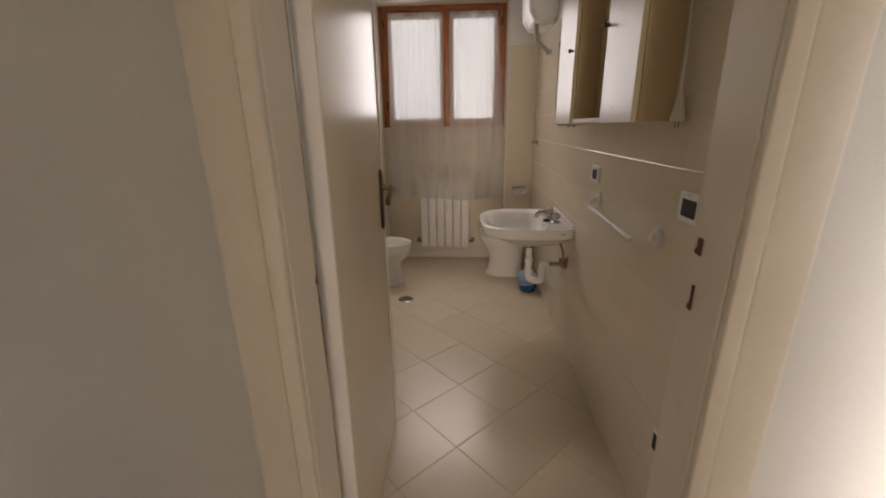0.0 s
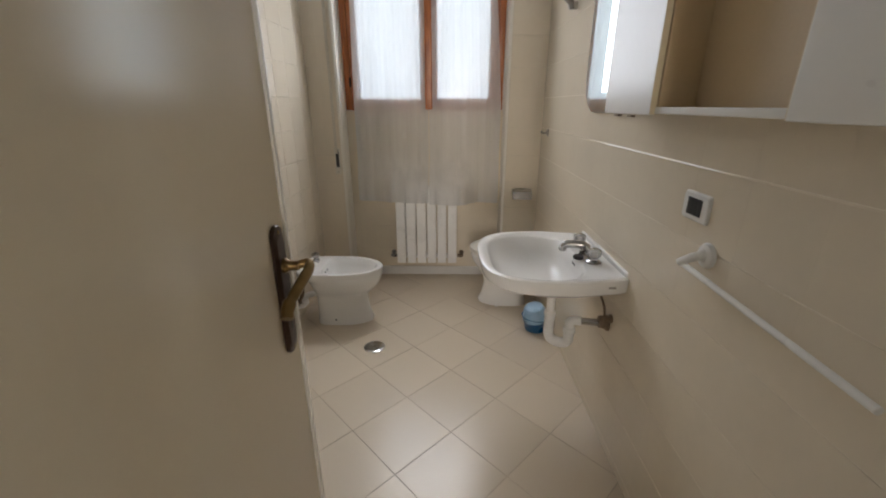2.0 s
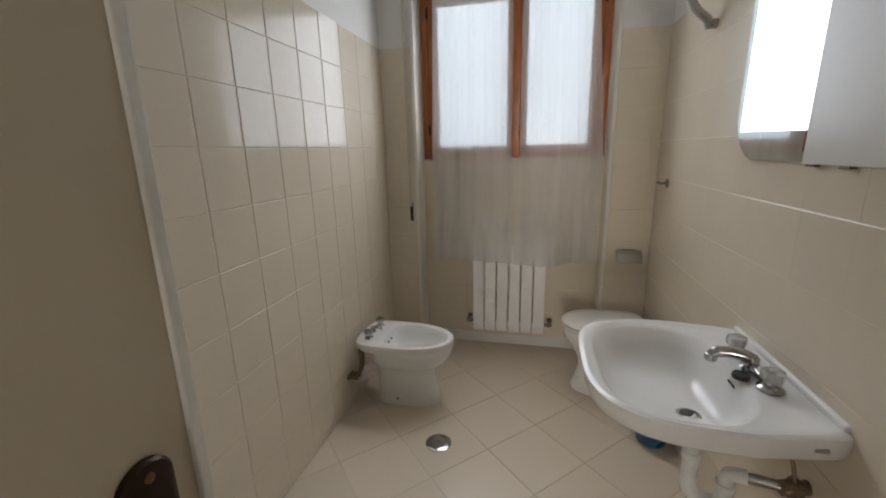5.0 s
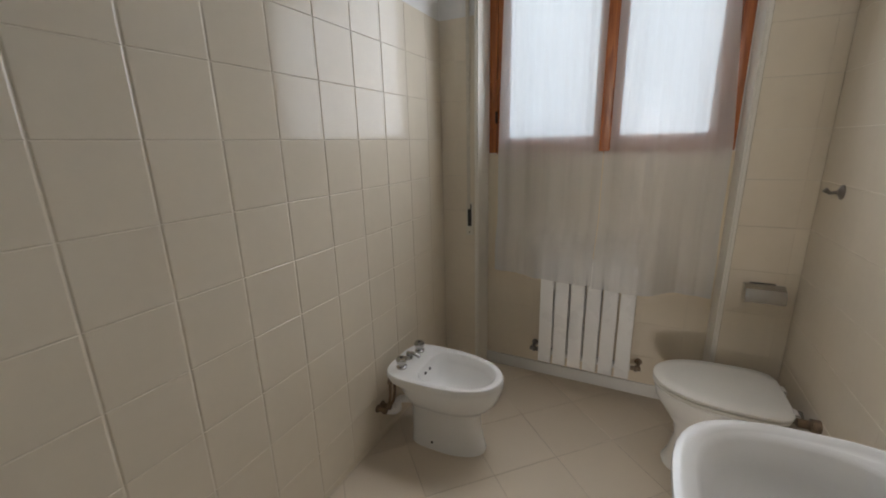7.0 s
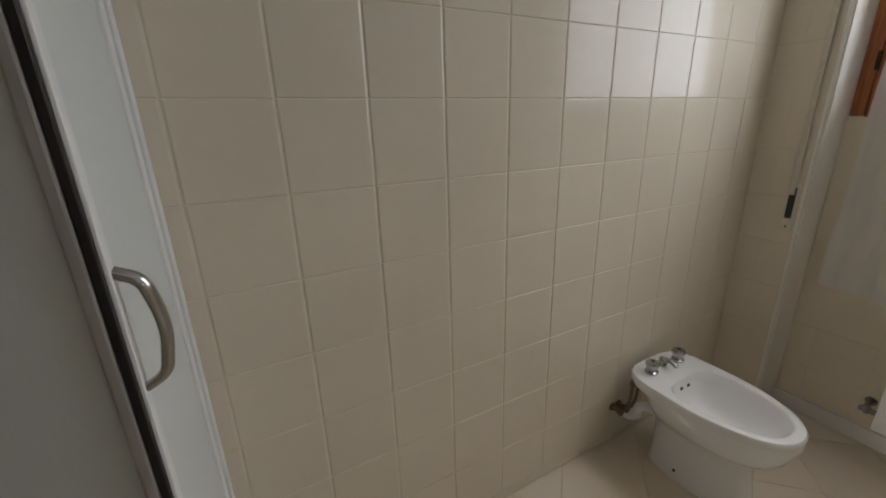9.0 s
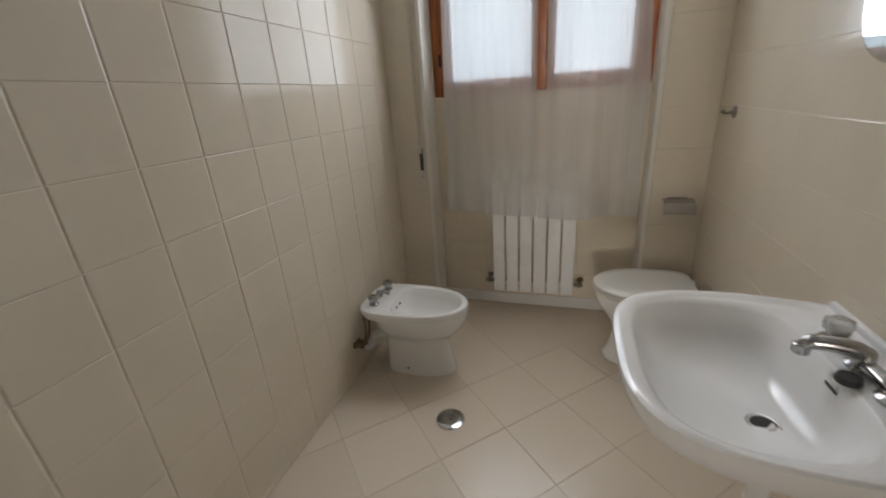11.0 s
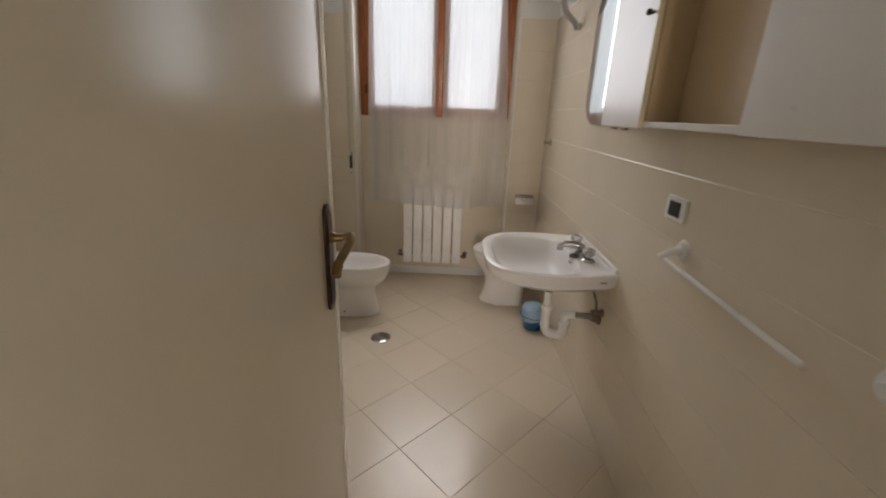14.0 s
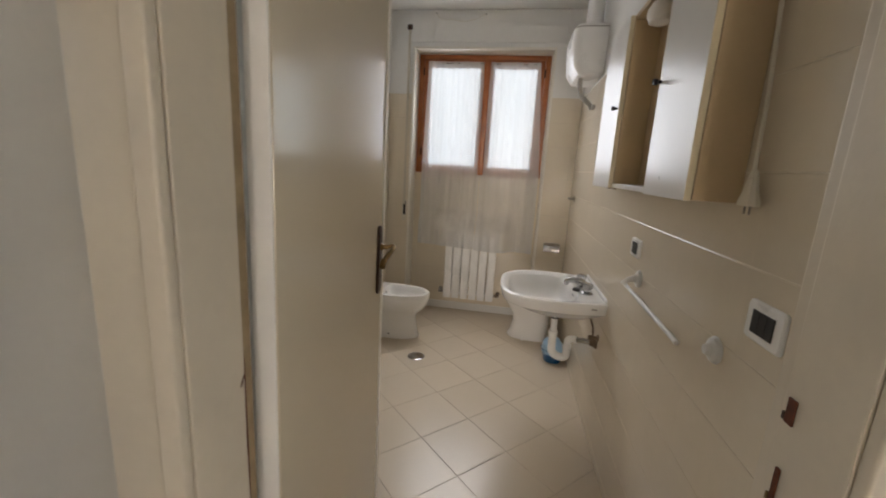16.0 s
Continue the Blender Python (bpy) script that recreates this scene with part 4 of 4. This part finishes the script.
part("backing", rings_mesh([rounded_rect(3.858, 4.554, 1.362, 2.006, 0.152, 0.6158), rounded_rect(3.858, 4.554, 1.362, 2.006, 0.152, 0.6365)]), YELLOWED, mirror, smooth=False)
for yy in (3.98, 4.10):
    part("clip", box(0.609, yy, 1.350, 0.624, yy + 0.035, 1.3565, 0.001), DULL_METAL, mirror, "dark mirror clip")

CX0, CX1, CY0, CY1, CZ0, CZ1 = 0.521, 0.6255, 2.848, 3.956, 1.367, 2.038
cabinet = thing("wall_cabinet", "white-fronted beige bathroom wall cabinet with an open middle bay", "cabinet", (0.56, 3.4, CZ0))
part("end_panel", box(CX0 + 0.001, CY0, CZ0, CX1, CY0 + 0.018, CZ1, 0.002), CAB_BEIGE, cabinet, smooth=False)
part("end_panel", box(CX0 + 0.001, CY1 - 0.018, CZ0, CX1, CY1, CZ1, 0.002), CAB_WHITE, cabinet, smooth=False)
for yy in (3.148, 3.614):
    part("divider", box(CX0 + 0.001, yy, CZ0 + 0.019, CX1 - 0.006, yy + 0.016, CZ1 - 0.019, 0.002), CAB_BEIGE, cabinet, smooth=False)
part("bottom", box(CX0 - 0.004, CY0 + 0.0185, CZ0 + 0.001, CX1 - 0.006, CY1 - 0.0185, CZ0 + 0.018, 0.002), CAB_WHITE, cabinet, "white bottom shelf", smooth=False)
part("top", box(CX0 + 0.001, CY0 + 0.0185, CZ1 - 0.018, CX1 - 0.006, CY1 - 0.0185, CZ1, 0.002), CAB_BEIGE, cabinet, smooth=False)
part("back", box(CX1 - 0.0055, CY0 + 0.0185, CZ0 + 0.001, CX1 - 0.0005, CY1 - 0.0185, CZ1 - 0.001), CAB_BEIGE, cabinet, smooth=False)
for y0, y1, hy in ((CY0 + 0.001, 3.152, 3.136), (3.620, CY1 - 0.002, 3.642)):
    cd = part("cabinet_door", box(CX0 - 0.018, y0, CZ0 - 0.002, CX0 - 0.003, y1, CZ1 - 0.002, 0.002), CAB_WHITE, cabinet, "white lacquered door", smooth=False)
    for ey in (y0 - 0.0012, y1 + 0.0002):
        part("edge_band", box(CX0 - 0.0175, ey, CZ0 - 0.001, CX0 - 0.0015, ey + 0.001, CZ1 - 0.003), CAB_EDGE, cd, "cream edge band", smooth=False)
    part("handle", lathe([(0.005, CX0 - 0.0185), (0.005, CX0 - 0.028), (0.009, CX0 - 0.030), (0.009, CX0 - 0.040), (0.006, CX0 - 0.042)], (0, hy, 1.690), "x", 16), BLACK, cd, "small black knob")
shade = thing("lamp_shade", "white glass globe lamp inside the open cabinet bay", "lamp", (0.56, 3.42, 1.95))
part("globe", lathe([(0.012, 2.014), (0.030, 2.008), (0.044, 1.985), (0.046, 1.965), (0.036, 1.942), (0.012, 1.932)], (0.555, 3.42, 0), n=28), WHITE_PLASTIC, shade)
# flex and plug hanging beside the cabinet
flex = thing("plug_and_flex", "white flex with a two-pin plug hanging beside the cabinet", "power cable", (0.60, 2.80, 1.36))
part("cable", tube(round_path([(0.612, 2.842, 2.02), (0.612, 2.822, 1.80), (0.608, 2.790, 1.60), (0.600, 2.768, 1.425)], 0.06), 0.0042, 10), PLUG_WHITE, flex)
part("plug", rings_mesh([[(0.600 + a * w, 2.766 + b * w * 1.65, z) for a, b in ((-1, -1), (0, -1.25), (1, -1), (1.1, 0), (1, 1), (0, 1.25), (-1, 1), (-1.1, 0))] for z, w in ((1.442, 0.004), (1.425, 0.006), (1.395, 0.009), (1.375, 0.0125), (1.366, 0.012))]), PLUG_WHITE, flex, "off-white moulded plug")
for oy in (-0.0095, 0.0095):
    part("pin", lathe([(0.0022, 1.366), (0.0022, 1.350), (0.001, 1.348)], (0.600, 2.766 + oy, 0), n=10), CHROME, flex)


# ---- sockets, towel bar, hook, paper holder ----
def wall_plate(y0, y1, z0, z1, label, module, name="light_switch", category="switch"):
    sw = thing(name, label, category, (RIGHT - 0.006, (y0 + y1) / 2, z0), "wall plates")
    a, b = rounded_rect(y0, y1, z0, z1, 0.010, RIGHT - 0.0058), rounded_rect(y0, y1, z0, z1, 0.010, RIGHT - 0.012)
    c = rounded_rect(y0 + 0.004, y1 - 0.004, z0 + 0.004, z1 - 0.004, 0.008, RIGHT - 0.016)
    part("plate", rings_mesh([a, b, c]), WHITE_PLASTIC, sw)
    my0, my1, mz0, mz1 = module
    part("module", box(RIGHT - 0.0185, my0, mz0, RIGHT - 0.0155, my1, mz1, 0.001, 1), SOCKET_GREY, sw, "charcoal module", smooth=False)
    n_mod = 3
    for i in range(1, n_mod):
        yy = my0 + (my1 - my0) * i / n_mod
        part("module_gap", box(RIGHT - 0.0192, yy - 0.0006, mz0 + 0.002, RIGHT - 0.0186, yy + 0.0006, mz1 - 0.002), BLACK, sw, smooth=False)


wall_plate(3.460, 3.574, 1.096, 1.172, "white wall socket plate with a charcoal insert", (3.486, 3.548, 1.111, 1.157), "wall_socket", "socket")
wall_plate(2.604, 2.722, 1.095, 1.179, "white switch plate with a charcoal insert near the door", (2.628, 2.698, 1.113, 1.161))
wall_plate(2.590, 2.650, 0.345, 0.425, "small dark wall socket with a pale plate near the floor", (2.600, 2.640, 0.356, 0.414), "wall_socket", "socket")

rail = thing("towel_rail", "white towel bar slipped from its near bracket", "towel rail", (0.60, 3.2, 1.0))
for yy, zz in ((3.432, 1.026), (2.822, 1.011)):
    br = part("bracket", lathe([(0.034, RIGHT - 0.006), (0.034, RIGHT - 0.010), (0.029, RIGHT - 0.018), (0.018, RIGHT - 0.022), (0.013, RIGHT - 0.030), (0.012, RIGHT - 0.034)], (0, yy, zz), "x", 28), WHITE_PLASTIC, rail, "round white wall bracket")
part("arm", tube([(RIGHT - 0.026, 3.432, 1.026), (RIGHT - 0.044, 3.440, 1.018), (RIGHT - 0.054, 3.468, 0.994)], [0.012, 0.012, 0.011], 14, 0.01), WHITE_PLASTIC, rail, "white bracket arm")
part("bar", tube([(RIGHT - 0.050, 3.480, 0.994), (RIGHT - 0.046, 2.940, 0.972)], 0.0075, 14), WHITE_PLASTIC, rail, "white tubular bar")

hook = thing("robe_hook", "small tarnished chrome robe hook", "hook", (0.61, 5.295, 1.21))
part("rose", lathe([(0.026, RIGHT - 0.006), (0.026, RIGHT - 0.010), (0.016, RIGHT - 0.016), (0.008, RIGHT - 0.020)], (0, 5.295, 1.214), "x", 24), TARNISHED, hook)
part("peg", tube([(RIGHT - 0.018, 5.295, 1.214), (RIGHT - 0.040, 5.295, 1.210), (RIGHT - 0.056, 5.295, 1.222)], [0.007, 0.006, 0.009], 12, 0.0), TARNISHED, hook)

holder = thing("paper_holder", "chrome toilet paper holder with a flap cover", "paper holder", (0.50, 5.47, 0.74))
part("back_plate", box(0.455, FAR - 0.013, 0.735, 0.548, FAR - 0.0075, 0.790, 0.003), CHROME, holder)
flap = [[(x, FAR - 0.013 - d, z) for d, z in ((0.0, 0.784), (0.030, 0.792), (0.066, 0.778), (0.082, 0.748), (0.080, 0.722), (0.0775, 0.722), (0.078, 0.747), (0.064, 0.774), (0.030, 0.788), (0.0, 0.780))] for x in (0.430, 0.433, 0.569, 0.572)]
part("flap", rings_mesh(flap), CHROME, holder)
part("roller", tube([(0.440, FAR - 0.055, 0.735), (0.562, FAR - 0.055, 0.735)], 0.007, 12), CHROME, holder)

# ---- cistern over the toilet ----
cistern = thing("cistern", "white plastic high-level cistern on the wall above the toilet", "cistern", (0.53, 4.95, 2.06))


def cushion(x0, x1, y0, y1, z, r, n=8):
    ring = []
    for cx, cy, a0 in ((x1 - 0.004, y1 - 0.004, 0), (x0 + r, y1 - r, 90), (x0 + r, y0 + r, 180), (x1 - 0.004, y0 + 0.004, 270)):
        rr = r if a0 in (90, 180) else 0.004
        for i in range(n + 1):
            a = radians(a0 + 90 * i / n)
            ring.append((cx + rr * math.cos(a), cy + rr * math.sin(a), z))
    return ring


part("tank", rings_mesh([cushion(0.500, 0.628, 4.770, 5.120, 2.062, 0.03), cushion(0.470, 0.628, 4.745, 5.145, 2.070, 0.05), cushion(0.430, 0.628, 4.722, 5.168, 2.130, 0.06), cushion(0.418, 0.628, 4.715, 5.175, 2.30, 0.06), cushion(0.418, 0.628, 4.715, 5.175, 2.352, 0.06)]), WHITE_PLASTIC, cistern)
part("lid_seam", rings_mesh([cushion(0.424, 0.627, 4.721, 5.169, 2.3525, 0.055), cushion(0.424, 0.627, 4.721, 5.169, 2.362, 0.055)]), ALU_GREY, cistern, "grey lid seam")
part("lid", rings_mesh([cushion(0.430, 0.628, 4.727, 5.163, 2.3625, 0.06), cushion(0.438, 0.628, 4.735, 5.155, 2.380, 0.06), cushion(0.47, 0.628, 4.77, 5.12, 2.388, 0.05)]), WHITE_PLASTIC, cistern)
part("flush_elbow", tube([(0.500, 4.84, 2.070), (0.500, 4.84, 2.010), (0.525, 4.86, 1.945), (0.590, 4.88, 1.900), (0.600, 4.885, 1.870)], 0.017, 16, 0.03), ALU_GREY, cistern, "grey flush elbow")
part("flush_stub", tube([(0.598, 4.884, 1.885), (0.6365, 4.884, 1.885)], 0.019, 14), CHROME, cistern)
part("pull_cord_knob", lathe([(0.004, 2.04), (0.012, 2.05), (0.014, 2.065), (0.008, 2.075)], (0.60, 4.73, 0), n=14), WHITE_PLASTIC, cistern)
duct = thing("vent_duct", "white round duct rising beside the cistern to the ceiling", "duct", (0.56, 4.90, 2.39))
part("pipe", lathe([(0.055, 2.389), (0.055, 2.735)], (0.560, 4.90, 0), n=28), WHITE_PLASTIC, duct)
part("collar", lathe([(0.062, 2.715), (0.066, 2.722), (0.066, 2.738)], (0.560, 4.90, 0), n=28), WHITE_PLASTIC, duct)

# bare wire ends on the plaster above the window
wire = thing("ceiling_wire", "thin old wire looped below the ceiling over the window", "wire", (-0.4, 5.47, 2.65))
part("loop", tube(round_path([(-0.66, 5.478, 2.70), (-0.62, 5.470, 2.645), (-0.50, 5.474, 2.655), (-0.44, 5.468, 2.628), (-0.33, 5.474, 2.650), (-0.24, 5.470, 2.690)], 0.04), 0.0022, 6), YELLOWED, wire)
for wx, wz in ((-0.66, 2.702), (-0.24, 2.692)):
    part("nail", lathe([(0.004, 5.470), (0.005, 5.484), (0.002, 5.4925)], (wx, 0, wz), "y", 8), BRONZE, wire)

# ---- tiles ----
TILE_MESHES = {}


def tile_mesh(w, h, thick, mat, gap, gap_up, bev, bev_up):
    """A tile lying in its local xy plane, face up, with chamfered edges."""
    key = (round(w, 3), round(h, 3), gap, gap_up, bev, bev_up, mat.name)
    if key not in TILE_MESHES:
        a, b = w / 2 - gap / 2, h / 2 - gap_up / 2
        d, e = max(bev * 0.38, bev_up * 0.38), min(bev, bev_up)
        v = [(-a, -b, 0), (a, -b, 0), (a, b, 0), (-a, b, 0), (-a, -b, thick - d), (a, -b, thick - d), (a, b, thick - d), (-a, b, thick - d),
             (-a + bev, -b + e, thick), (a - bev, -b + e, thick), (a - bev, b - bev_up, thick), (-a + bev, b - bev_up, thick)]
        f = [(8, 9, 10, 11)] + [(i, (i + 1) % 4, 4 + (i + 1) % 4, 4 + i) for i in range(4)] + [(4 + i, 4 + (i + 1) % 4, 8 + (i + 1) % 4, 8 + i) for i in range(4)]
        me = bpy.data.meshes.new("tile")
        me.from_pydata(v, [], f)
        me.materials.append(mat)
        TILE_MESHES[key] = me
    return TILE_MESHES[key]


tilt = random.Random(11)


def lay(parent, centre, w, h, rot, mat, thick=0.006, gap=0.0026, wobble=0.0012, gap_up=None, bev=0.0030, bev_up=None):
    ob = new("tile", tile_mesh(w, h, thick, mat, gap, gap_up or gap, bev, bev_up or bev))
    ob.parent = parent
    ob.matrix_basis = Matrix.Translation(centre) @ rot @ Euler((tilt.gauss(0, wobble), tilt.gauss(0, wobble), 0)).to_matrix().to_4x4()


def cuts(a, b, start, step):
    """The joints between a and b on a grid."""
    k = math.ceil((a - start) / step + 1e-6)
    marks = [a]
    while start + k * step < b - 0.012:
        if start + k * step > a + 0.012:
            marks.append(start + k * step)
        k += 1
    return list(zip(marks, marks[1:] + [b]))


FACE_PX = Matrix(((0, 0, 1, 0), (1, 0, 0, 0), (0, 1, 0, 0), (0, 0, 0, 1)))
FACE_NX = Matrix(((0, 0, -1, 0), (-1, 0, 0, 0), (0, 1, 0, 0), (0, 0, 0, 1)))
FACE_NY = Matrix(((1, 0, 0, 0), (0, 0, -1, 0), (0, 1, 0, 0), (0, 0, 0, 1)))
ROWS_Z = cuts(0.0, TILE_TOP, 0.0385, 0.2)
for y0, y1 in cuts(BACK + 0.002, FAR - 0.002, 3.943, 0.199):
    for z0, z1 in ROWS_Z:
        lay(wall_left, (LEFT + 0.0012, (y0 + y1) / 2, (z0 + z1) / 2), y1 - y0, z1 - z0, FACE_PX, WALL_TILE, gap=0.0030, gap_up=0.0014, bev=0.0042, bev_up=0.0020)
        lay(wall_right, (RIGHT - 0.0012, (y0 + y1) / 2, (z0 + z1) / 2), y1 - y0, z1 - z0, FACE_NX, WALL_TILE, gap=0.0001, gap_up=0.0022, wobble=0.0004, bev=0.0001, bev_up=0.0036 if abs(z1 - 1.2385) < 0.01 else 0.0016)
for x0, x1 in cuts(LEFT + 0.008, NICHE_L - 0.015, LEFT - 0.1, 0.2) + cuts(NICHE_R + 0.015, RIGHT - 0.008, NICHE_R + 0.015, 0.2):
    for z0, z1 in ROWS_Z:
        lay(wall_window, ((x0 + x1) / 2, FAR - 0.0012, (z0 + z1) / 2), x1 - x0, z1 - z0, FACE_NY, WALL_TILE, gap=0.0003, gap_up=0.0008, wobble=0.0005, bev=0.0005)
for x0, x1 in cuts(NICHE_L + 0.007, NICHE_R - 0.007, NICHE_L + 0.1, 0.2):
    for z0, z1 in cuts(0.0, 1.35, 0.0385, 0.2):
        lay(parapet, ((x0 + x1) / 2, NICHE_Y + 0.0035, (z0 + z1) / 2), x1 - x0, z1 - z0, FACE_NY, WALL_TILE, gap=0.0003, gap_up=0.0008, wobble=0.0005, bev=0.0005)
# grout beds behind the tiles
structure("grout_left", box(LEFT - 0.002, BACK + 0.001, 0, LEFT + 0.0050, FAR - 0.001, TILE_TOP), GROUT, "pale tile joints", "grout")
structure("grout_right", box(RIGHT - 0.0057, BACK + 0.001, 0, RIGHT + 0.002, FAR - 0.001, TILE_TOP), GROUT, "pale tile joints", "grout")

# diagonal floor tiles, clipped to the room
STEP = 0.3165
O = Vector((-0.030, 3.870))
U, V = Vector((0.7071, 0.7071)), Vector((-0.7071, 0.7071))


def clip_poly(poly, axis, limit, keep_less):
    out = []
    for p, q in zip(poly, poly[1:] + poly[:1]):
        a, b = (p[axis] <= limit) == keep_less, (q[axis] <= limit) == keep_less
        if a:
            out.append(p)
        if a != b:
            t = (limit - p[axis]) / (q[axis] - p[axis])
            out.append(p + (q - p) * t)
    return out


half = (STEP - 0.0023) / 2
whole = None
for i in range(-14, 15):
    for j in range(-14, 15):
        c = O + U * (STEP * (i + 0.5)) + V * (STEP * (j + 0.5))
        poly = [c + U * (half * a) + V * (half * b) for a, b in ((-1, -1), (1, -1), (1, 1), (-1, 1))]
        full = poly
        for axis, limit, less in ((0, LEFT + 0.006, False), (0, RIGHT - 0.006, True), (1, 2.275, False), (1, NICHE_Y - 0.003, True)):
            poly = clip_poly(poly, axis, limit, less)
            if len(poly) < 3:
                break
        if len(poly) < 3:
            continue
        uncut = len(poly) == 4 and all((p - q).length < 1e-5 for p, q in zip(poly, full))
        if uncut and whole:
            me = whole
        else:
            mid = sum(poly, Vector((0, 0))) / len(poly)
            base = c if uncut else mid
            rings = []
            for z, shrink in ((-0.004, 0.0), (-0.0012, 0.0), (0.0, 0.0022)):
                ring = []
                for p in poly:
                    d = p - mid
                    ring.append((*(p - d.normalized() * min(shrink, d.length * 0.4) - base), z))
                rings.append(ring)
            n = len(poly)
            verts = [p for ring in rings for p in ring]
            faces = [tuple(range(2 * n, 3 * n))] + [(k * n + m, k * n + (m + 1) % n, (k + 1) * n + (m + 1) % n, (k + 1) * n + m) for k in (0, 1) for m in range(n)]
            me = bpy.data.meshes.new("floor_tile")
            me.from_pydata(verts, [], faces)
            me.materials.append(FLOOR_TILE)
            if uncut:
                whole = me
        ob = new("floor_tile", me)
        ob.parent = floor
        place_at = c if uncut else sum(poly, Vector((0, 0))) / len(poly)
        ob.matrix_basis = Matrix.Translation((place_at.x, place_at.y, 0.0)) @ Euler((tilt.gauss(0, 0.0012), tilt.gauss(0, 0.0012), 0)).to_matrix().to_4x4()
